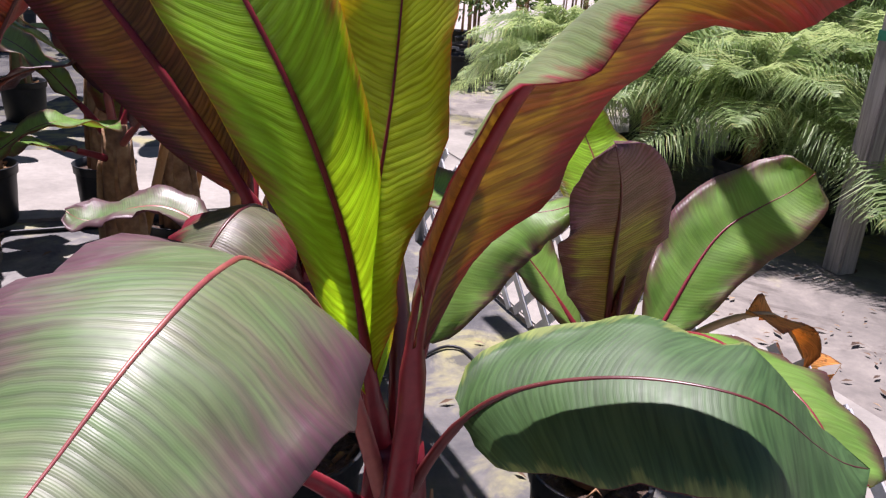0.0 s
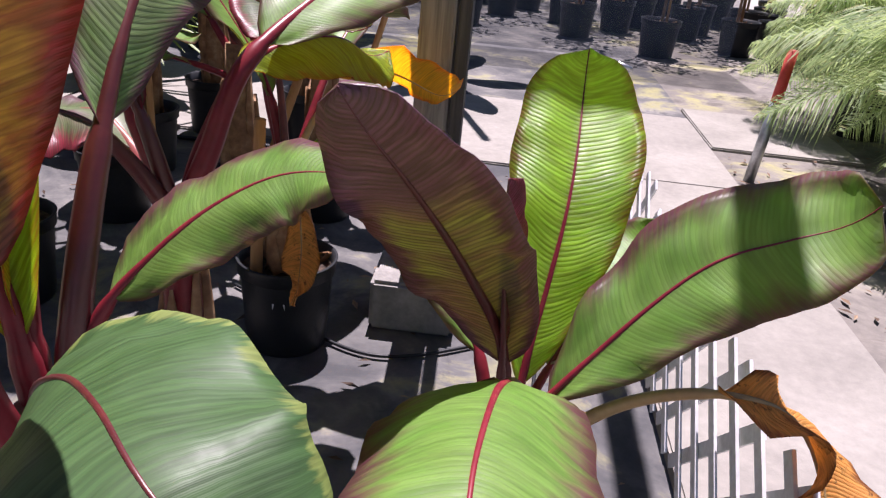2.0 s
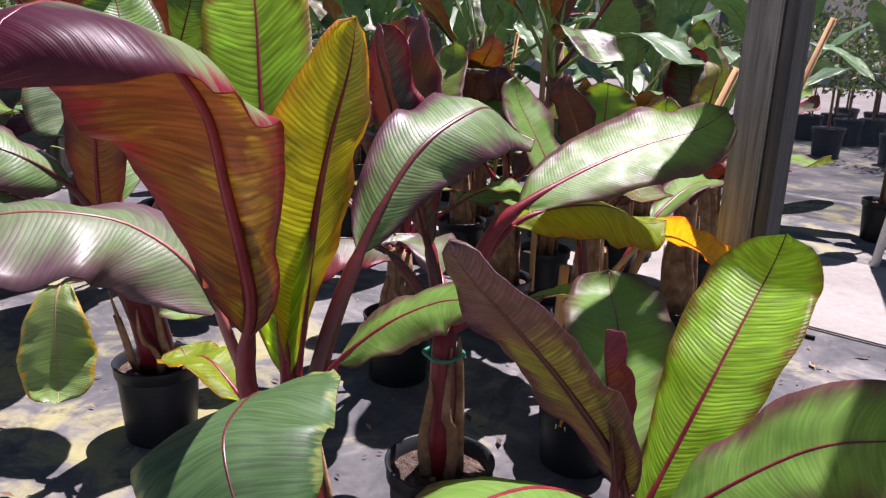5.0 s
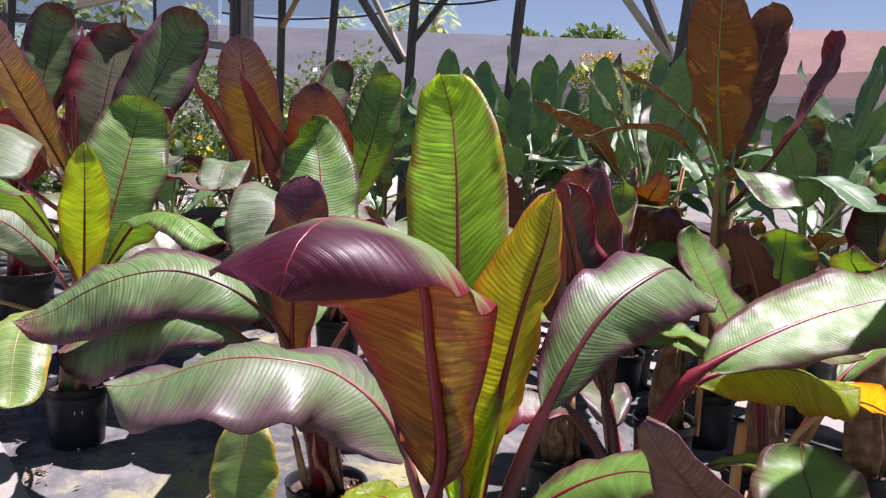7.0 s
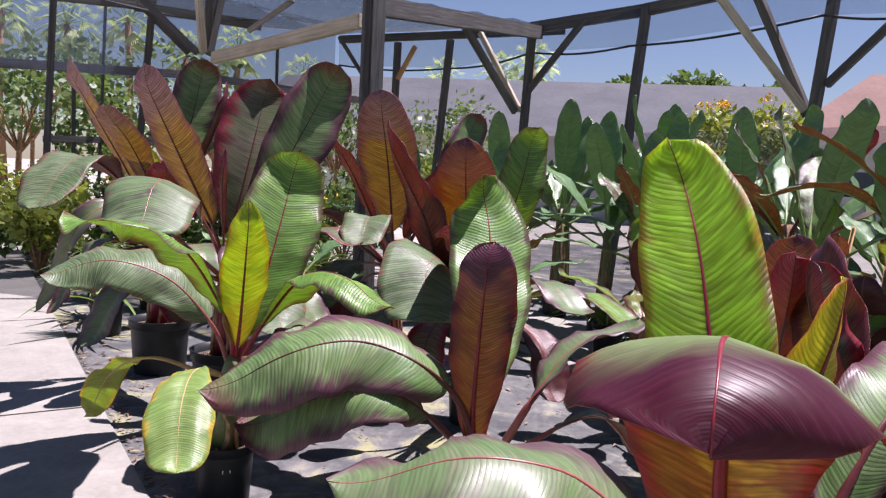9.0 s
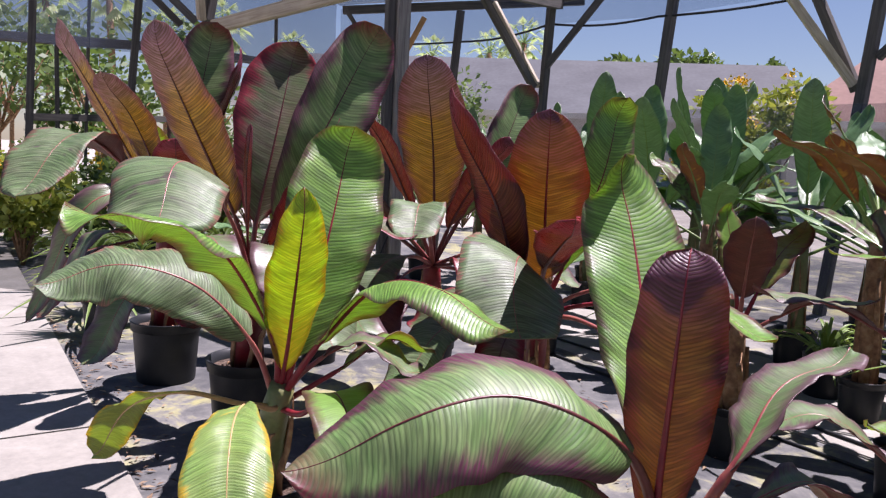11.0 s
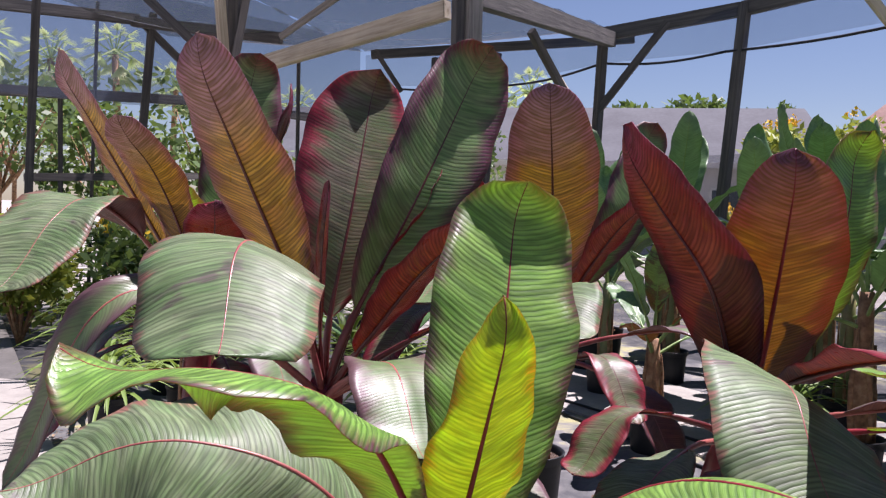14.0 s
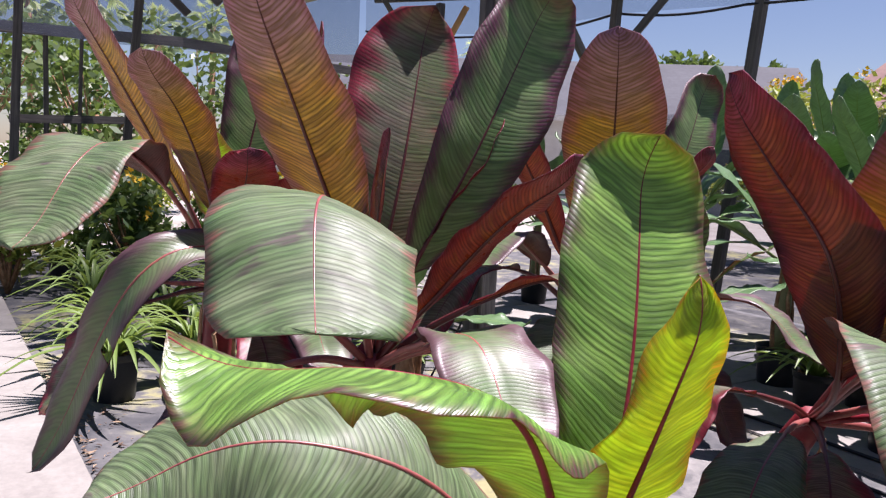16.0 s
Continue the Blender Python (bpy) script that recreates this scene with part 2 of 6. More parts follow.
LM = {
    "green": (leaf_mat("leaf_green_top", (0.14, 0.275, 0.055), (0.20, 0.33, 0.085), (0.13, 0.04, 0.06), 0.56, edge_w=0.40, through_c=(0.40, 0.55, 0.05), amount=0.48, rough=0.42, spec=0.35, bump=0.14, tip=(0.07, 0.06, 0.03), tip_at=0.93, vein_c=(0.10, 0.19, 0.035), vein_mix=0.4, vein_pow=2.6, rib_var=0.16),
              leaf_mat("leaf_green_under", (0.16, 0.26, 0.045), (0.24, 0.21, 0.05), (0.16, 0.03, 0.04), 0.68, rough=0.42, through_c=(0.40, 0.44, 0.05), amount=0.34, vein_c=(0.09, 0.10, 0.03), vein_mix=0.8, rib_var=0.4)),
    "lime": (leaf_mat("leaf_lime_top", (0.20, 0.38, 0.03), (0.29, 0.43, 0.05), (0.20, 0.12, 0.03), 0.8, through_c=(0.50, 0.58, 0.02), amount=0.45, rough=0.3, vein_c=(0.10, 0.20, 0.02), vein_mix=0.8, rib_var=0.35),
             leaf_mat("leaf_lime_under", (0.24, 0.36, 0.03), (0.33, 0.30, 0.025), (0.36, 0.13, 0.025), 0.8, rough=0.36, through_c=(0.55, 0.54, 0.02), amount=0.5, vein_c=(0.14, 0.17, 0.02), vein_mix=0.85, rib_var=0.4, low=(0.30, 0.10, 0.02), low_at=0.2)),
    # Brighter copy of lime: translucency raised so these leaves glow against the sun.
    "lime_glow": (leaf_mat("leaf_lime_glow_top", (0.20, 0.36, 0.04), (0.26, 0.40, 0.06), (0.16, 0.05, 0.04), 0.74, through_c=(0.55, 0.65, 0.03), amount=0.66, rough=0.36, bump=0.5, rib_var=0.4, vein_c=(0.13, 0.26, 0.02), vein_mix=0.7),
              leaf_mat("leaf_lime_glow_under", (0.30, 0.44, 0.03), (0.36, 0.46, 0.04), (0.34, 0.10, 0.03), 0.86, rough=0.36, through_c=(0.7, 0.75, 0.03), amount=0.66, vein_c=(0.20, 0.30, 0.02), vein_mix=0.8, rib_var=0.3)),
    "dusk": (leaf_mat("leaf_dusk_top", (0.11, 0.20, 0.065), (0.15, 0.17, 0.09), (0.12, 0.06, 0.07), 0.40, edge_w=0.45, rough=0.40, amount=0.22, bump=0.16, vein_c=(0.07, 0.08, 0.05), vein_mix=0.45, rib_var=0.2),
             leaf_mat("leaf_dusk_under", (0.085, 0.018, 0.024), (0.14, 0.04, 0.03), (0.07, 0.016, 0.026), 0.7, rough=0.38, through_c=(0.24, 0.06, 0.03), amount=0.25, vein_c=(0.04, 0.01, 0.012), vein_mix=0.7)),
    "sheen": (leaf_mat("leaf_sheen_top", (0.11, 0.22, 0.06), (0.18, 0.25, 0.10), (0.11, 0.03, 0.055), 0.56, edge_w=0.3, spec=0.36, rough=0.40, through_c=(0.2, 0.28, 0.05), amount=0.2, bump=0.28, tip=(0.12, 0.02, 0.03), tip_at=0.9, vein_c=(0.06, 0.09, 0.04), vein_mix=0.7, rib_var=0.35),
              leaf_mat("leaf_sheen_under", (0.12, 0.03, 0.025), (0.20, 0.07, 0.025), (0.10, 0.02, 0.035), 0.7, rough=0.36, through_c=(0.34, 0.1, 0.02), amount=0.3, vein_c=(0.05, 0.012, 0.012), vein_mix=0.8)),
    "red": (leaf_mat("leaf_red_top", (0.085, 0.13, 0.05), (0.17, 0.14, 0.10), (0.20, 0.016, 0.03), 0.50, edge_w=0.3, rough=0.40, through_c=(0.28, 0.05, 0.02), amount=0.22, spec=0.4, bump=0.2, tip=(0.14, 0.012, 0.018), tip_at=0.9, vein_c=(0.04, 0.035, 0.02), vein_mix=0.7, rib_var=0.35),
            leaf_mat("leaf_red_under", (0.18, 0.025, 0.03), (0.25, 0.075, 0.025), (0.085, 0.016, 0.03), 0.66, rough=0.32, through_c=(0.42, 0.08, 0.02), amount=0.38, patch=(0.22, 0.085, 0.02), patch_at=0.57, tip=(0.22, 0.045, 0.085), tip_at=0.76, vein_c=(0.045, 0.008, 0.012), vein_mix=0.95, bump=0.6, rib_var=0.5)),
    "amber": (leaf_mat("leaf_amber_top", (0.15, 0.25, 0.045), (0.20, 0.19, 0.05), (0.13, 0.025, 0.035), 0.62, rough=0.3, through_c=(0.5, 0.33, 0.02), amount=0.42, vein_c=(0.07, 0.09, 0.03), vein_mix=0.8),
              leaf_mat("leaf_amber_under", (0.20, 0.095, 0.022), (0.13, 0.04, 0.018), (0.11, 0.014, 0.028), 0.52, rough=0.34, through_c=(0.36, 0.15, 0.02), amount=0.38,
                       tip=(0.12, 0.035, 0.075), tip_at=0.66, vein_c=(0.045, 0.015, 0.01), bump=0.6, vein_mix=1.0, rib_var=0.5)),
    "ember": (leaf_mat("leaf_ember_top", (0.15, 0.24, 0.08), (0.19, 0.24, 0.11), (0.24, 0.016, 0.035), 0.80, rough=0.40, through_c=(0.4, 0.2, 0.03), amount=0.28, bump=0.2, tip=(0.055, 0.007, 0.018), spec=0.25, tip_at=0.78, vein_c=(0.09, 0.04, 0.045), vein_mix=0.2, rib_var=0.15),
              leaf_mat("leaf_ember_under", (0.20, 0.085, 0.016), (0.15, 0.03, 0.016), (0.17, 0.014, 0.022), 0.66, rough=0.34, through_c=(0.40, 0.14, 0.015), amount=0.36,
                       tip=(0.20, 0.018, 0.035), tip_at=0.74, vein_c=(0.06, 0.014, 0.01), bump=0.4, vein_mix=0.6, vein_pow=2.0, rib_var=0.5, patch=(0.30, 0.19, 0.02), patch_at=0.53)),
    "plum": (leaf_mat("leaf_plum_top", (0.12, 0.19, 0.06), (0.16, 0.14, 0.07), (0.13, 0.045, 0.065), 0.6, rough=0.3, through_c=(0.35, 0.26, 0.04), amount=0.22, vein_c=(0.05, 0.06, 0.03), vein_mix=0.8),
             # Tip and rim lilac is raised to paint the sky's sheen over the plum.
             leaf_mat("leaf_plum_under", (0.42, 0.24, 0.04), (0.30, 0.15, 0.04), (0.24, 0.10, 0.13), 0.70, rough=0.3, through_c=(0.52, 0.32, 0.08), amount=0.42,
                      tip=(0.24, 0.12, 0.21), tip_at=0.62, vein_c=(0.07, 0.028, 0.02), bump=0.7, vein_mix=1.0, rib_var=0.5)),
    "wine": (leaf_mat("leaf_wine_top", (0.13, 0.20, 0.05), (0.16, 0.14, 0.06), (0.12, 0.04, 0.055), 0.6, rough=0.3, through_c=(0.4, 0.3, 0.04), amount=0.25),
             leaf_mat("leaf_wine_under", (0.26, 0.27, 0.05), (0.18, 0.09, 0.06), (0.10, 0.032, 0.06), 0.58, rough=0.36, spec=0.4, through_c=(0.30, 0.26, 0.05), amount=0.2,
                      tip=(0.12, 0.045, 0.085), tip_at=0.58, vein_c=(0.055, 0.022, 0.022), bump=0.5, vein_mix=0.9, rib_var=0.4)),
    "ribbed": (leaf_mat("leaf_ribbed_top", (0.13, 0.27, 0.05), (0.21, 0.35, 0.08), (0.12, 0.05, 0.06), 0.78, through_c=(0.36, 0.5, 0.03), amount=0.35, rough=0.34, bump=0.34, tip=(0.10, 0.04, 0.025), tip_at=0.94, vein_c=(0.05, 0.11, 0.025), vein_mix=0.95, rib_var=0.45),
               leaf_mat("leaf_ribbed_under", (0.18, 0.28, 0.06), (0.24, 0.25, 0.07), (0.16, 0.04, 0.04), 0.7, rough=0.4, through_c=(0.42, 0.5, 0.05), amount=0.4, bump=0.6, vein_c=(0.09, 0.10, 0.04), vein_mix=0.8)),
    "sage": (leaf_mat("leaf_sage_top", (0.10, 0.175, 0.065), (0.15, 0.185, 0.10), (0.24, 0.11, 0.08), 0.90, spec=0.35, rough=0.44, patch=(0.10, 0.085, 0.07), patch_at=0.6, through_c=(0.25, 0.3, 0.06), amount=0.2, bump=0.4, vein_c=(0.06, 0.085, 0.045), vein_mix=0.8, rib_var=0.45),
             leaf_mat("leaf_sage_under", (0.10, 0.022, 0.024), (0.15, 0.045, 0.03), (0.16, 0.04, 0.03), 0.8, rough=0.38, through_c=(0.25, 0.08, 0.03), amount=0.25, vein_c=(0.05, 0.01, 0.012), vein_mix=0.7)),
    # Top translucency is pushed high to put a backlit glow into the blade.
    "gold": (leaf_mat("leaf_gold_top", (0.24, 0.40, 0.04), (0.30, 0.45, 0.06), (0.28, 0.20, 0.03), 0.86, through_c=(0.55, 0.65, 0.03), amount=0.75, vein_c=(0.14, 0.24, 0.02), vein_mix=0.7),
             leaf_mat("leaf_gold_under", (0.27, 0.15, 0.02), (0.30, 0.24, 0.03), (0.26, 0.045, 0.02), 0.62, rough=0.36, through_c=(0.6, 0.38, 0.02), amount=0.6, vein_c=(0.10, 0.05, 0.012), vein_mix=0.95, rib_var=0.4, bump=0.5)),
    # Top face is coloured dark for the shadow on it, rim pale as sunlit.
    "shade": (leaf_mat("leaf_painted_shade_top", (0.05, 0.115, 0.035), (0.06, 0.13, 0.04), (0.20, 0.26, 0.07), 0.92, rough=0.48, amount=0.3, bump=0.1, vein_mix=0.1),
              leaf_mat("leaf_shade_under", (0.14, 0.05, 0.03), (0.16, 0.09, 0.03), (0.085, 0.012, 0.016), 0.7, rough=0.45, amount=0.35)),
    "plain": (leaf_mat("leaf_plain_top", (0.075, 0.155, 0.055), (0.12, 0.21, 0.085), (0.07, 0.14, 0.05), 0.96, rough=0.33, through_c=(0.2, 0.32, 0.06), amount=0.2),
              leaf_mat("leaf_plain_under", (0.10, 0.17, 0.08), (0.14, 0.21, 0.11), (0.10, 0.17, 0.07), 0.96, rough=0.5, through_c=(0.2, 0.32, 0.06), amount=0.22)),
    "blotch": (leaf_mat("leaf_blotch_top", (0.11, 0.21, 0.05), (0.15, 0.26, 0.07), (0.06, 0.06, 0.035), 0.92, patch=(0.075, 0.025, 0.03), patch_at=0.5, amount=0.3),
               leaf_mat("leaf_blotch_under", (0.11, 0.025, 0.016), (0.14, 0.035, 0.016), (0.10, 0.022, 0.016), 0.92, rough=0.42, patch=(0.34, 0.16, 0.02), patch_at=0.57, through_c=(0.36, 0.11, 0.02), amount=0.32)),
    "yellow": (leaf_mat("leaf_yellow_top", (0.74, 0.55, 0.03), (0.66, 0.50, 0.03), (0.66, 0.22, 0.02), 0.86, rough=0.42, through_c=(0.8, 0.5, 0.02), amount=0.45, tip=(0.66, 0.24, 0.02), tip_at=0.9),
               leaf_mat("leaf_yellow_under", (0.5, 0.30, 0.02), (0.28, 0.22, 0.03), (0.5, 0.12, 0.02), 0.7, rough=0.5, through_c=(0.8, 0.45, 0.02), amount=0.5)),
    "fading": (leaf_mat("leaf_fading_top", (0.14, 0.24, 0.06), (0.20, 0.27, 0.08), (0.52, 0.33, 0.03), 0.84, rough=0.36, through_c=(0.3, 0.4, 0.05), amount=0.25, patch=(0.55, 0.38, 0.03), patch_at=0.66),
               leaf_mat("leaf_fading_under", (0.24, 0.30, 0.06), (0.34, 0.32, 0.06), (0.5, 0.3, 0.03), 0.8, rough=0.5, through_c=(0.5, 0.5, 0.03), amount=0.45)),
    "dead": (leaf_mat("leaf_dead_top", (0.50, 0.24, 0.06), (0.58, 0.34, 0.08), (0.18, 0.06, 0.02), 0.84, rough=0.65, through_c=(0.6, 0.3, 0.05), amount=0.4, spots=(0.09, 0.035, 0.015), patch=(0.28, 0.11, 0.03), patch_at=0.58, bump=0.8),
             leaf_mat("leaf_dead_under", (0.42, 0.21, 0.06), (0.50, 0.29, 0.08), (0.16, 0.06, 0.02), 0.84, rough=0.7, through_c=(0.5, 0.28, 0.05), amount=0.4, spots=(0.09, 0.035, 0.015), bump=0.8)),
}
rib_red = plain("midrib_red", [(0.3, (0.14, 0.009, 0.018)), (0.7, (0.23, 0.025, 0.032))], 14, 0.36, bump=0.08, spec=0.3)
rib_dark = plain("midrib_dark", [(0.3, (0.07, 0.012, 0.014)), (0.7, (0.11, 0.02, 0.018))], 14, 0.35, bump=0.08)
rib_pink = plain("midrib_pink", [(0.3, (0.22, 0.04, 0.045)), (0.7, (0.32, 0.11, 0.08))], 14, 0.38, bump=0.08)
rib_green = plain("midrib_green", [(0.3, (0.13, 0.22, 0.05)), (0.7, (0.20, 0.28, 0.08))], 14, 0.4, bump=0.08)
rib_tan = plain("midrib_tan", [(0.3, (0.34, 0.20, 0.08)), (0.7, (0.40, 0.28, 0.12))], 14, 0.5, bump=0.15)
RIB = {"lime_glow": rib_red, "sheen": rib_dark, "ember": rib_red, "green": rib_red, "lime": rib_red, "dusk": rib_pink, "red": rib_dark, "amber": rib_red, "shade": rib_dark, "plain": rib_green, "gold": rib_red, "plum": rib_dark, "sage": rib_pink, "wine": rib_dark, "ribbed": rib_red, "blotch": rib_green,
       "yellow": rib_tan, "fading": rib_tan, "dead": rib_tan}
stem_red = plain("stalk_red", [(0.3, (0.10, 0.007, 0.014)), (0.55, (0.18, 0.015, 0.020)), (0.8, (0.20, 0.05, 0.03))], 7, 0.36, bump=0.12, spec=0.35)
stem_green = plain("stalk_green", [(0.3, (0.10, 0.16, 0.05)), (0.7, (0.20, 0.17, 0.07))], 7, 0.45, bump=0.12)
husk = plain("husk", [(0.25, (0.10, 0.045, 0.022)), (0.5, (0.26, 0.14, 0.065)), (0.8, (0.42, 0.29, 0.16))], 18, 0.8, bump=0.6, bump_d=0.006)
pot_black = plain("pot_plastic", [(0.3, (0.012, 0.014, 0.016)), (0.7, (0.024, 0.026, 0.029))], 5, 0.42, bump=0.12, fine=120, spec=0.22)
soil_mat = plain("potting_soil", [(0.3, (0.035, 0.022, 0.015)), (0.55, (0.10, 0.065, 0.045)), (0.75, (0.22, 0.16, 0.12))], 45, 0.95, bump=1.0, fine=130, bump_d=0.02)
label_mat = plain("paper_label", [(0.3, (0.70, 0.70, 0.69)), (0.7, (0.80, 0.80, 0.78))], 20, 0.6, bump=0.03)
tie_mat = plain("green_tie", [(0.3, (0.01, 0.16, 0.09)), (0.7, (0.015, 0.22, 0.12))], 20, 0.5)


def timber(name, a, b_, c_):
    m, nt, b = nodes_of(name)
    tc = nt.nodes.new("ShaderNodeTexCoord")
    mp = nt.nodes.new("ShaderNodeMapping")
    mp.inputs["Scale"].default_value = (38, 38, 1.6)
    nt.links.new(shifted(nt, tc.outputs["Object"]), mp.inputs["Vector"])
    g1 = noise_of(nt, mp.outputs[0], 1.0, 6, 0.65, 0.6)
    g2 = noise_of(nt, shifted(nt, tc.outputs["Object"]), 3.0, 3)
    c = ramp(nt, g1, [(0.3, a), (0.5, b_), (0.72, c_)])
    c = mix(nt, 0.5, c, ramp(nt, g2, [(0.3, (0.65, 0.65, 0.66)), (0.7, (1.2, 1.18, 1.12))]), "MULTIPLY")
    nt.links.new(c, b.inputs["Base Color"])
    b.inputs["Roughness"].default_value = 0.82
    bump_to(nt, b, g1, 0.7, 0.006)
    return m


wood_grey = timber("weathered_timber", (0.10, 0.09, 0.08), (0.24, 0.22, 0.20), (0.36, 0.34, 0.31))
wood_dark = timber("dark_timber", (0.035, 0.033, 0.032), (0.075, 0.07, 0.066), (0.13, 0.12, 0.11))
wood_pale = timber("pale_timber", (0.24, 0.19, 0.13), (0.42, 0.36, 0.27), (0.52, 0.46, 0.36))
wood_tan = timber("bamboo_stake", (0.36, 0.19, 0.07), (0.48, 0.27, 0.11), (0.55, 0.36, 0.17))
steel = plain("galvanised_steel", [(0.3, (0.38, 0.40, 0.42)), (0.7, (0.52, 0.54, 0.56))], 12, 0.42, 0.85, 0.1)
white_pvc = plain("white_plastic", [(0.3, (0.62, 0.63, 0.64)), (0.7, (0.76, 0.77, 0.78))], 7, 0.5, bump=0.08)
block_mat = plain("concrete_block", [(0.3, (0.16, 0.155, 0.145)), (0.7, (0.30, 0.29, 0.27))], 9, 0.92, bump=0.7)
red_tape = plain("red_paint", [(0.3, (0.42, 0.03, 0.02)), (0.7, (0.55, 0.06, 0.04))], 9, 0.6)


def net_mat(name, colour, opacity):
    """Shade cloth: fine dark threads with open gaps between."""
    m, nt, b = nodes_of(name)
    tc = nt.nodes.new("ShaderNodeTexCoord")
    n = noise_of(nt, tc.outputs["Object"], 0.8, 4)
    b.inputs["Roughness"].default_value = 0.8
    nt.links.new(ramp(nt, n, [(0.3, tuple(v * 0.8 for v in colour)), (0.7, tuple(v * 1.2 for v in colour))]), b.inputs["Base Color"])
    tp = nt.nodes.new("ShaderNodeBsdfTransparent")
    ms = nt.nodes.new("ShaderNodeMixShader")
    nt.links.new(calc(nt, "MULTIPLY_ADD", n, 0.12, opacity - 0.06), ms.inputs[0])
    nt.links.new(tp.outputs[0], ms.inputs[1])
    nt.links.new(b.outputs[0], ms.inputs[2])
    nt.links.new(ms.outputs[0], nt.nodes["Material Output"].inputs["Surface"])
    return m


net_roof = net_mat("shade_cloth_roof", (0.10, 0.11, 0.13), 0.62)
net_wall = net_mat("shade_cloth_wall", (0.06, 0.085, 0.14), 0.45)
net_thin = net_mat("shade_cloth_band", (0.07, 0.10, 0.17), 0.30)


def ground_mat(name, stops, algae, wet, fine_c, rough=0.88):
    m, nt, b = nodes_of(name)
    co = nt.nodes.new("ShaderNodeTexCoord").outputs["Object"]
    n1, n2, n3 = noise_of(nt, co, 1.1, 6, 0.6), noise_of(nt, co, 0.55, 3), noise_of(nt, co, 26, 6, 0.7)
    n4 = noise_of(nt, co, 3.2, 5, 0.65, 0.8)
    c = ramp(nt, calc(nt, "MULTIPLY_ADD", n4, 0.45, calc(nt, "MULTIPLY", n1, 0.55)), stops)
    if algae:
        c = mix(nt, ramp(nt, calc(nt, "MULTIPLY", n2, n4), [(0.27, (0, 0, 0)), (0.36, (0.75, 0.75, 0.75))]), c, algae)
    if wet:
        c = mix(nt, ramp(nt, noise_of(nt, co, 1.7, 6, 0.7, 1.2), [(0.54, (0, 0, 0)), (0.62, (0.8, 0.8, 0.8))]), c, wet)
    c = mix(nt, 0.4, c, ramp(nt, n3, [(0.3, (0.6, 0.6, 0.6)), (0.7, fine_c)]), "MULTIPLY")
    nt.links.new(c, b.inputs["Base Color"])
    b.inputs["Roughness"].default_value = rough
    bump_to(nt, b, n3, 0.35, 0.006)
    return m


fabric = ground_mat("weed_cloth_dusty", [(0.40, (0.045, 0.048, 0.052)), (0.5, (0.10, 0.10, 0.098)), (0.62, (0.22, 0.213, 0.195))], (0.26, 0.25, 0.09), (0.05, 0.052, 0.055), (1.25, 1.22, 1.18))
dirt = ground_mat("packed_earth", [(0.35, (0.085, 0.08, 0.072)), (0.5, (0.16, 0.148, 0.13)), (0.65, (0.27, 0.25, 0.215))], (0.28, 0.27, 0.10), (0.09, 0.08, 0.07), (1.25, 1.2, 1.15))
concrete = ground_mat("concrete", [(0.35, (0.19, 0.18, 0.158)), (0.5, (0.24, 0.228, 0.20)), (0.65, (0.29, 0.276, 0.244))], None, None, (1.18, 1.17, 1.16))
field = ground_mat("dry_ground", [(0.35, (0.20, 0.18, 0.15)), (0.5, (0.30, 0.28, 0.25)), (0.65, (0.38, 0.36, 0.33))], None, None, (1.2, 1.2, 1.2))


# ---- mesh helpers ----
def mesh_ob(name, verts, faces, mats, parent=None, label="", smooth=True, uv=None, index=None):
    me = bpy.data.meshes.new(name)
    me.from_pydata([tuple(v) for v in verts], [], faces)
    for m in (mats if isinstance(mats, (list, tuple)) else [mats]):
        me.materials.append(m)
    if uv is not None:
        lay = me.uv_layers.new(name="UVMap")
        loop_v = np.empty(len(me.loops), dtype=np.int32)
        me.loops.foreach_get("vertex_index", loop_v)
        lay.data.foreach_set("uv", np.asarray(uv, dtype=np.float32)[loop_v].ravel())
    if index is not None:
        me.polygons.foreach_set("material_index", np.asarray(index, dtype=np.int32))
    if smooth:
        me.polygons.foreach_set("use_smooth", np.ones(len(me.polygons), dtype=bool))
    me.update()
    ob = new(name, me)
    if parent:
        ob.parent = parent
    if label:
        ob["label"] = label
    return ob


def part(name, bm, material, parent, label=""):
    me = bpy.data.meshes.new(name)
    bm.to_mesh(me)
    bm.free()
    me.materials.append(material)
    ob = new(name, me)
    if parent:
        ob.parent = parent
    if label:
        ob["label"] = label
    return ob


def base(name, x, y, z=0.0, turn=0.0):
    e = new(name)
    e.empty_display_size = 0.1
    e.matrix_basis = pose(x, y, z, 0, 0, turn)
    return e


def box_bm(sx, sy, sz, bevel=0.0, centre=(0, 0, 0), bm=None, turn=None):
    bm = bm or bmesh.new()
    m = Matrix.Translation(centre) @ (turn or Matrix()) @ Matrix.Diagonal((sx, sy, sz, 1))
    r = bmesh.ops.create_cube(bm, size=1, matrix=m)
    if bevel:
        es = list({e for v in r["verts"] for e in v.link_edges})
        bmesh.ops.bevel(bm, geom=es, offset=bevel, segments=2, affect="EDGES")
    return bm


def beam(name, a, b, w, d, material, parent=None, label="", bevel=0.006):
    """A squared timber from a to b, its length along its own z."""
    a, b = Vector(a), Vector(b)
    ob = part(name, box_bm(w, d, (b - a).length, bevel), material, parent, label)
    way = (b - a).normalized()
    up = Vector((0, 0, 1)) if abs(way.z) < 0.9 else Vector((U.x, U.y, 0))
    x = up.cross(way).normalized()
    y = way.cross(x)
    rot = Matrix((x, y, way)).transposed().to_4x4()
    ob.matrix_basis = Matrix.Translation((a + b) / 2) @ rot
    return ob


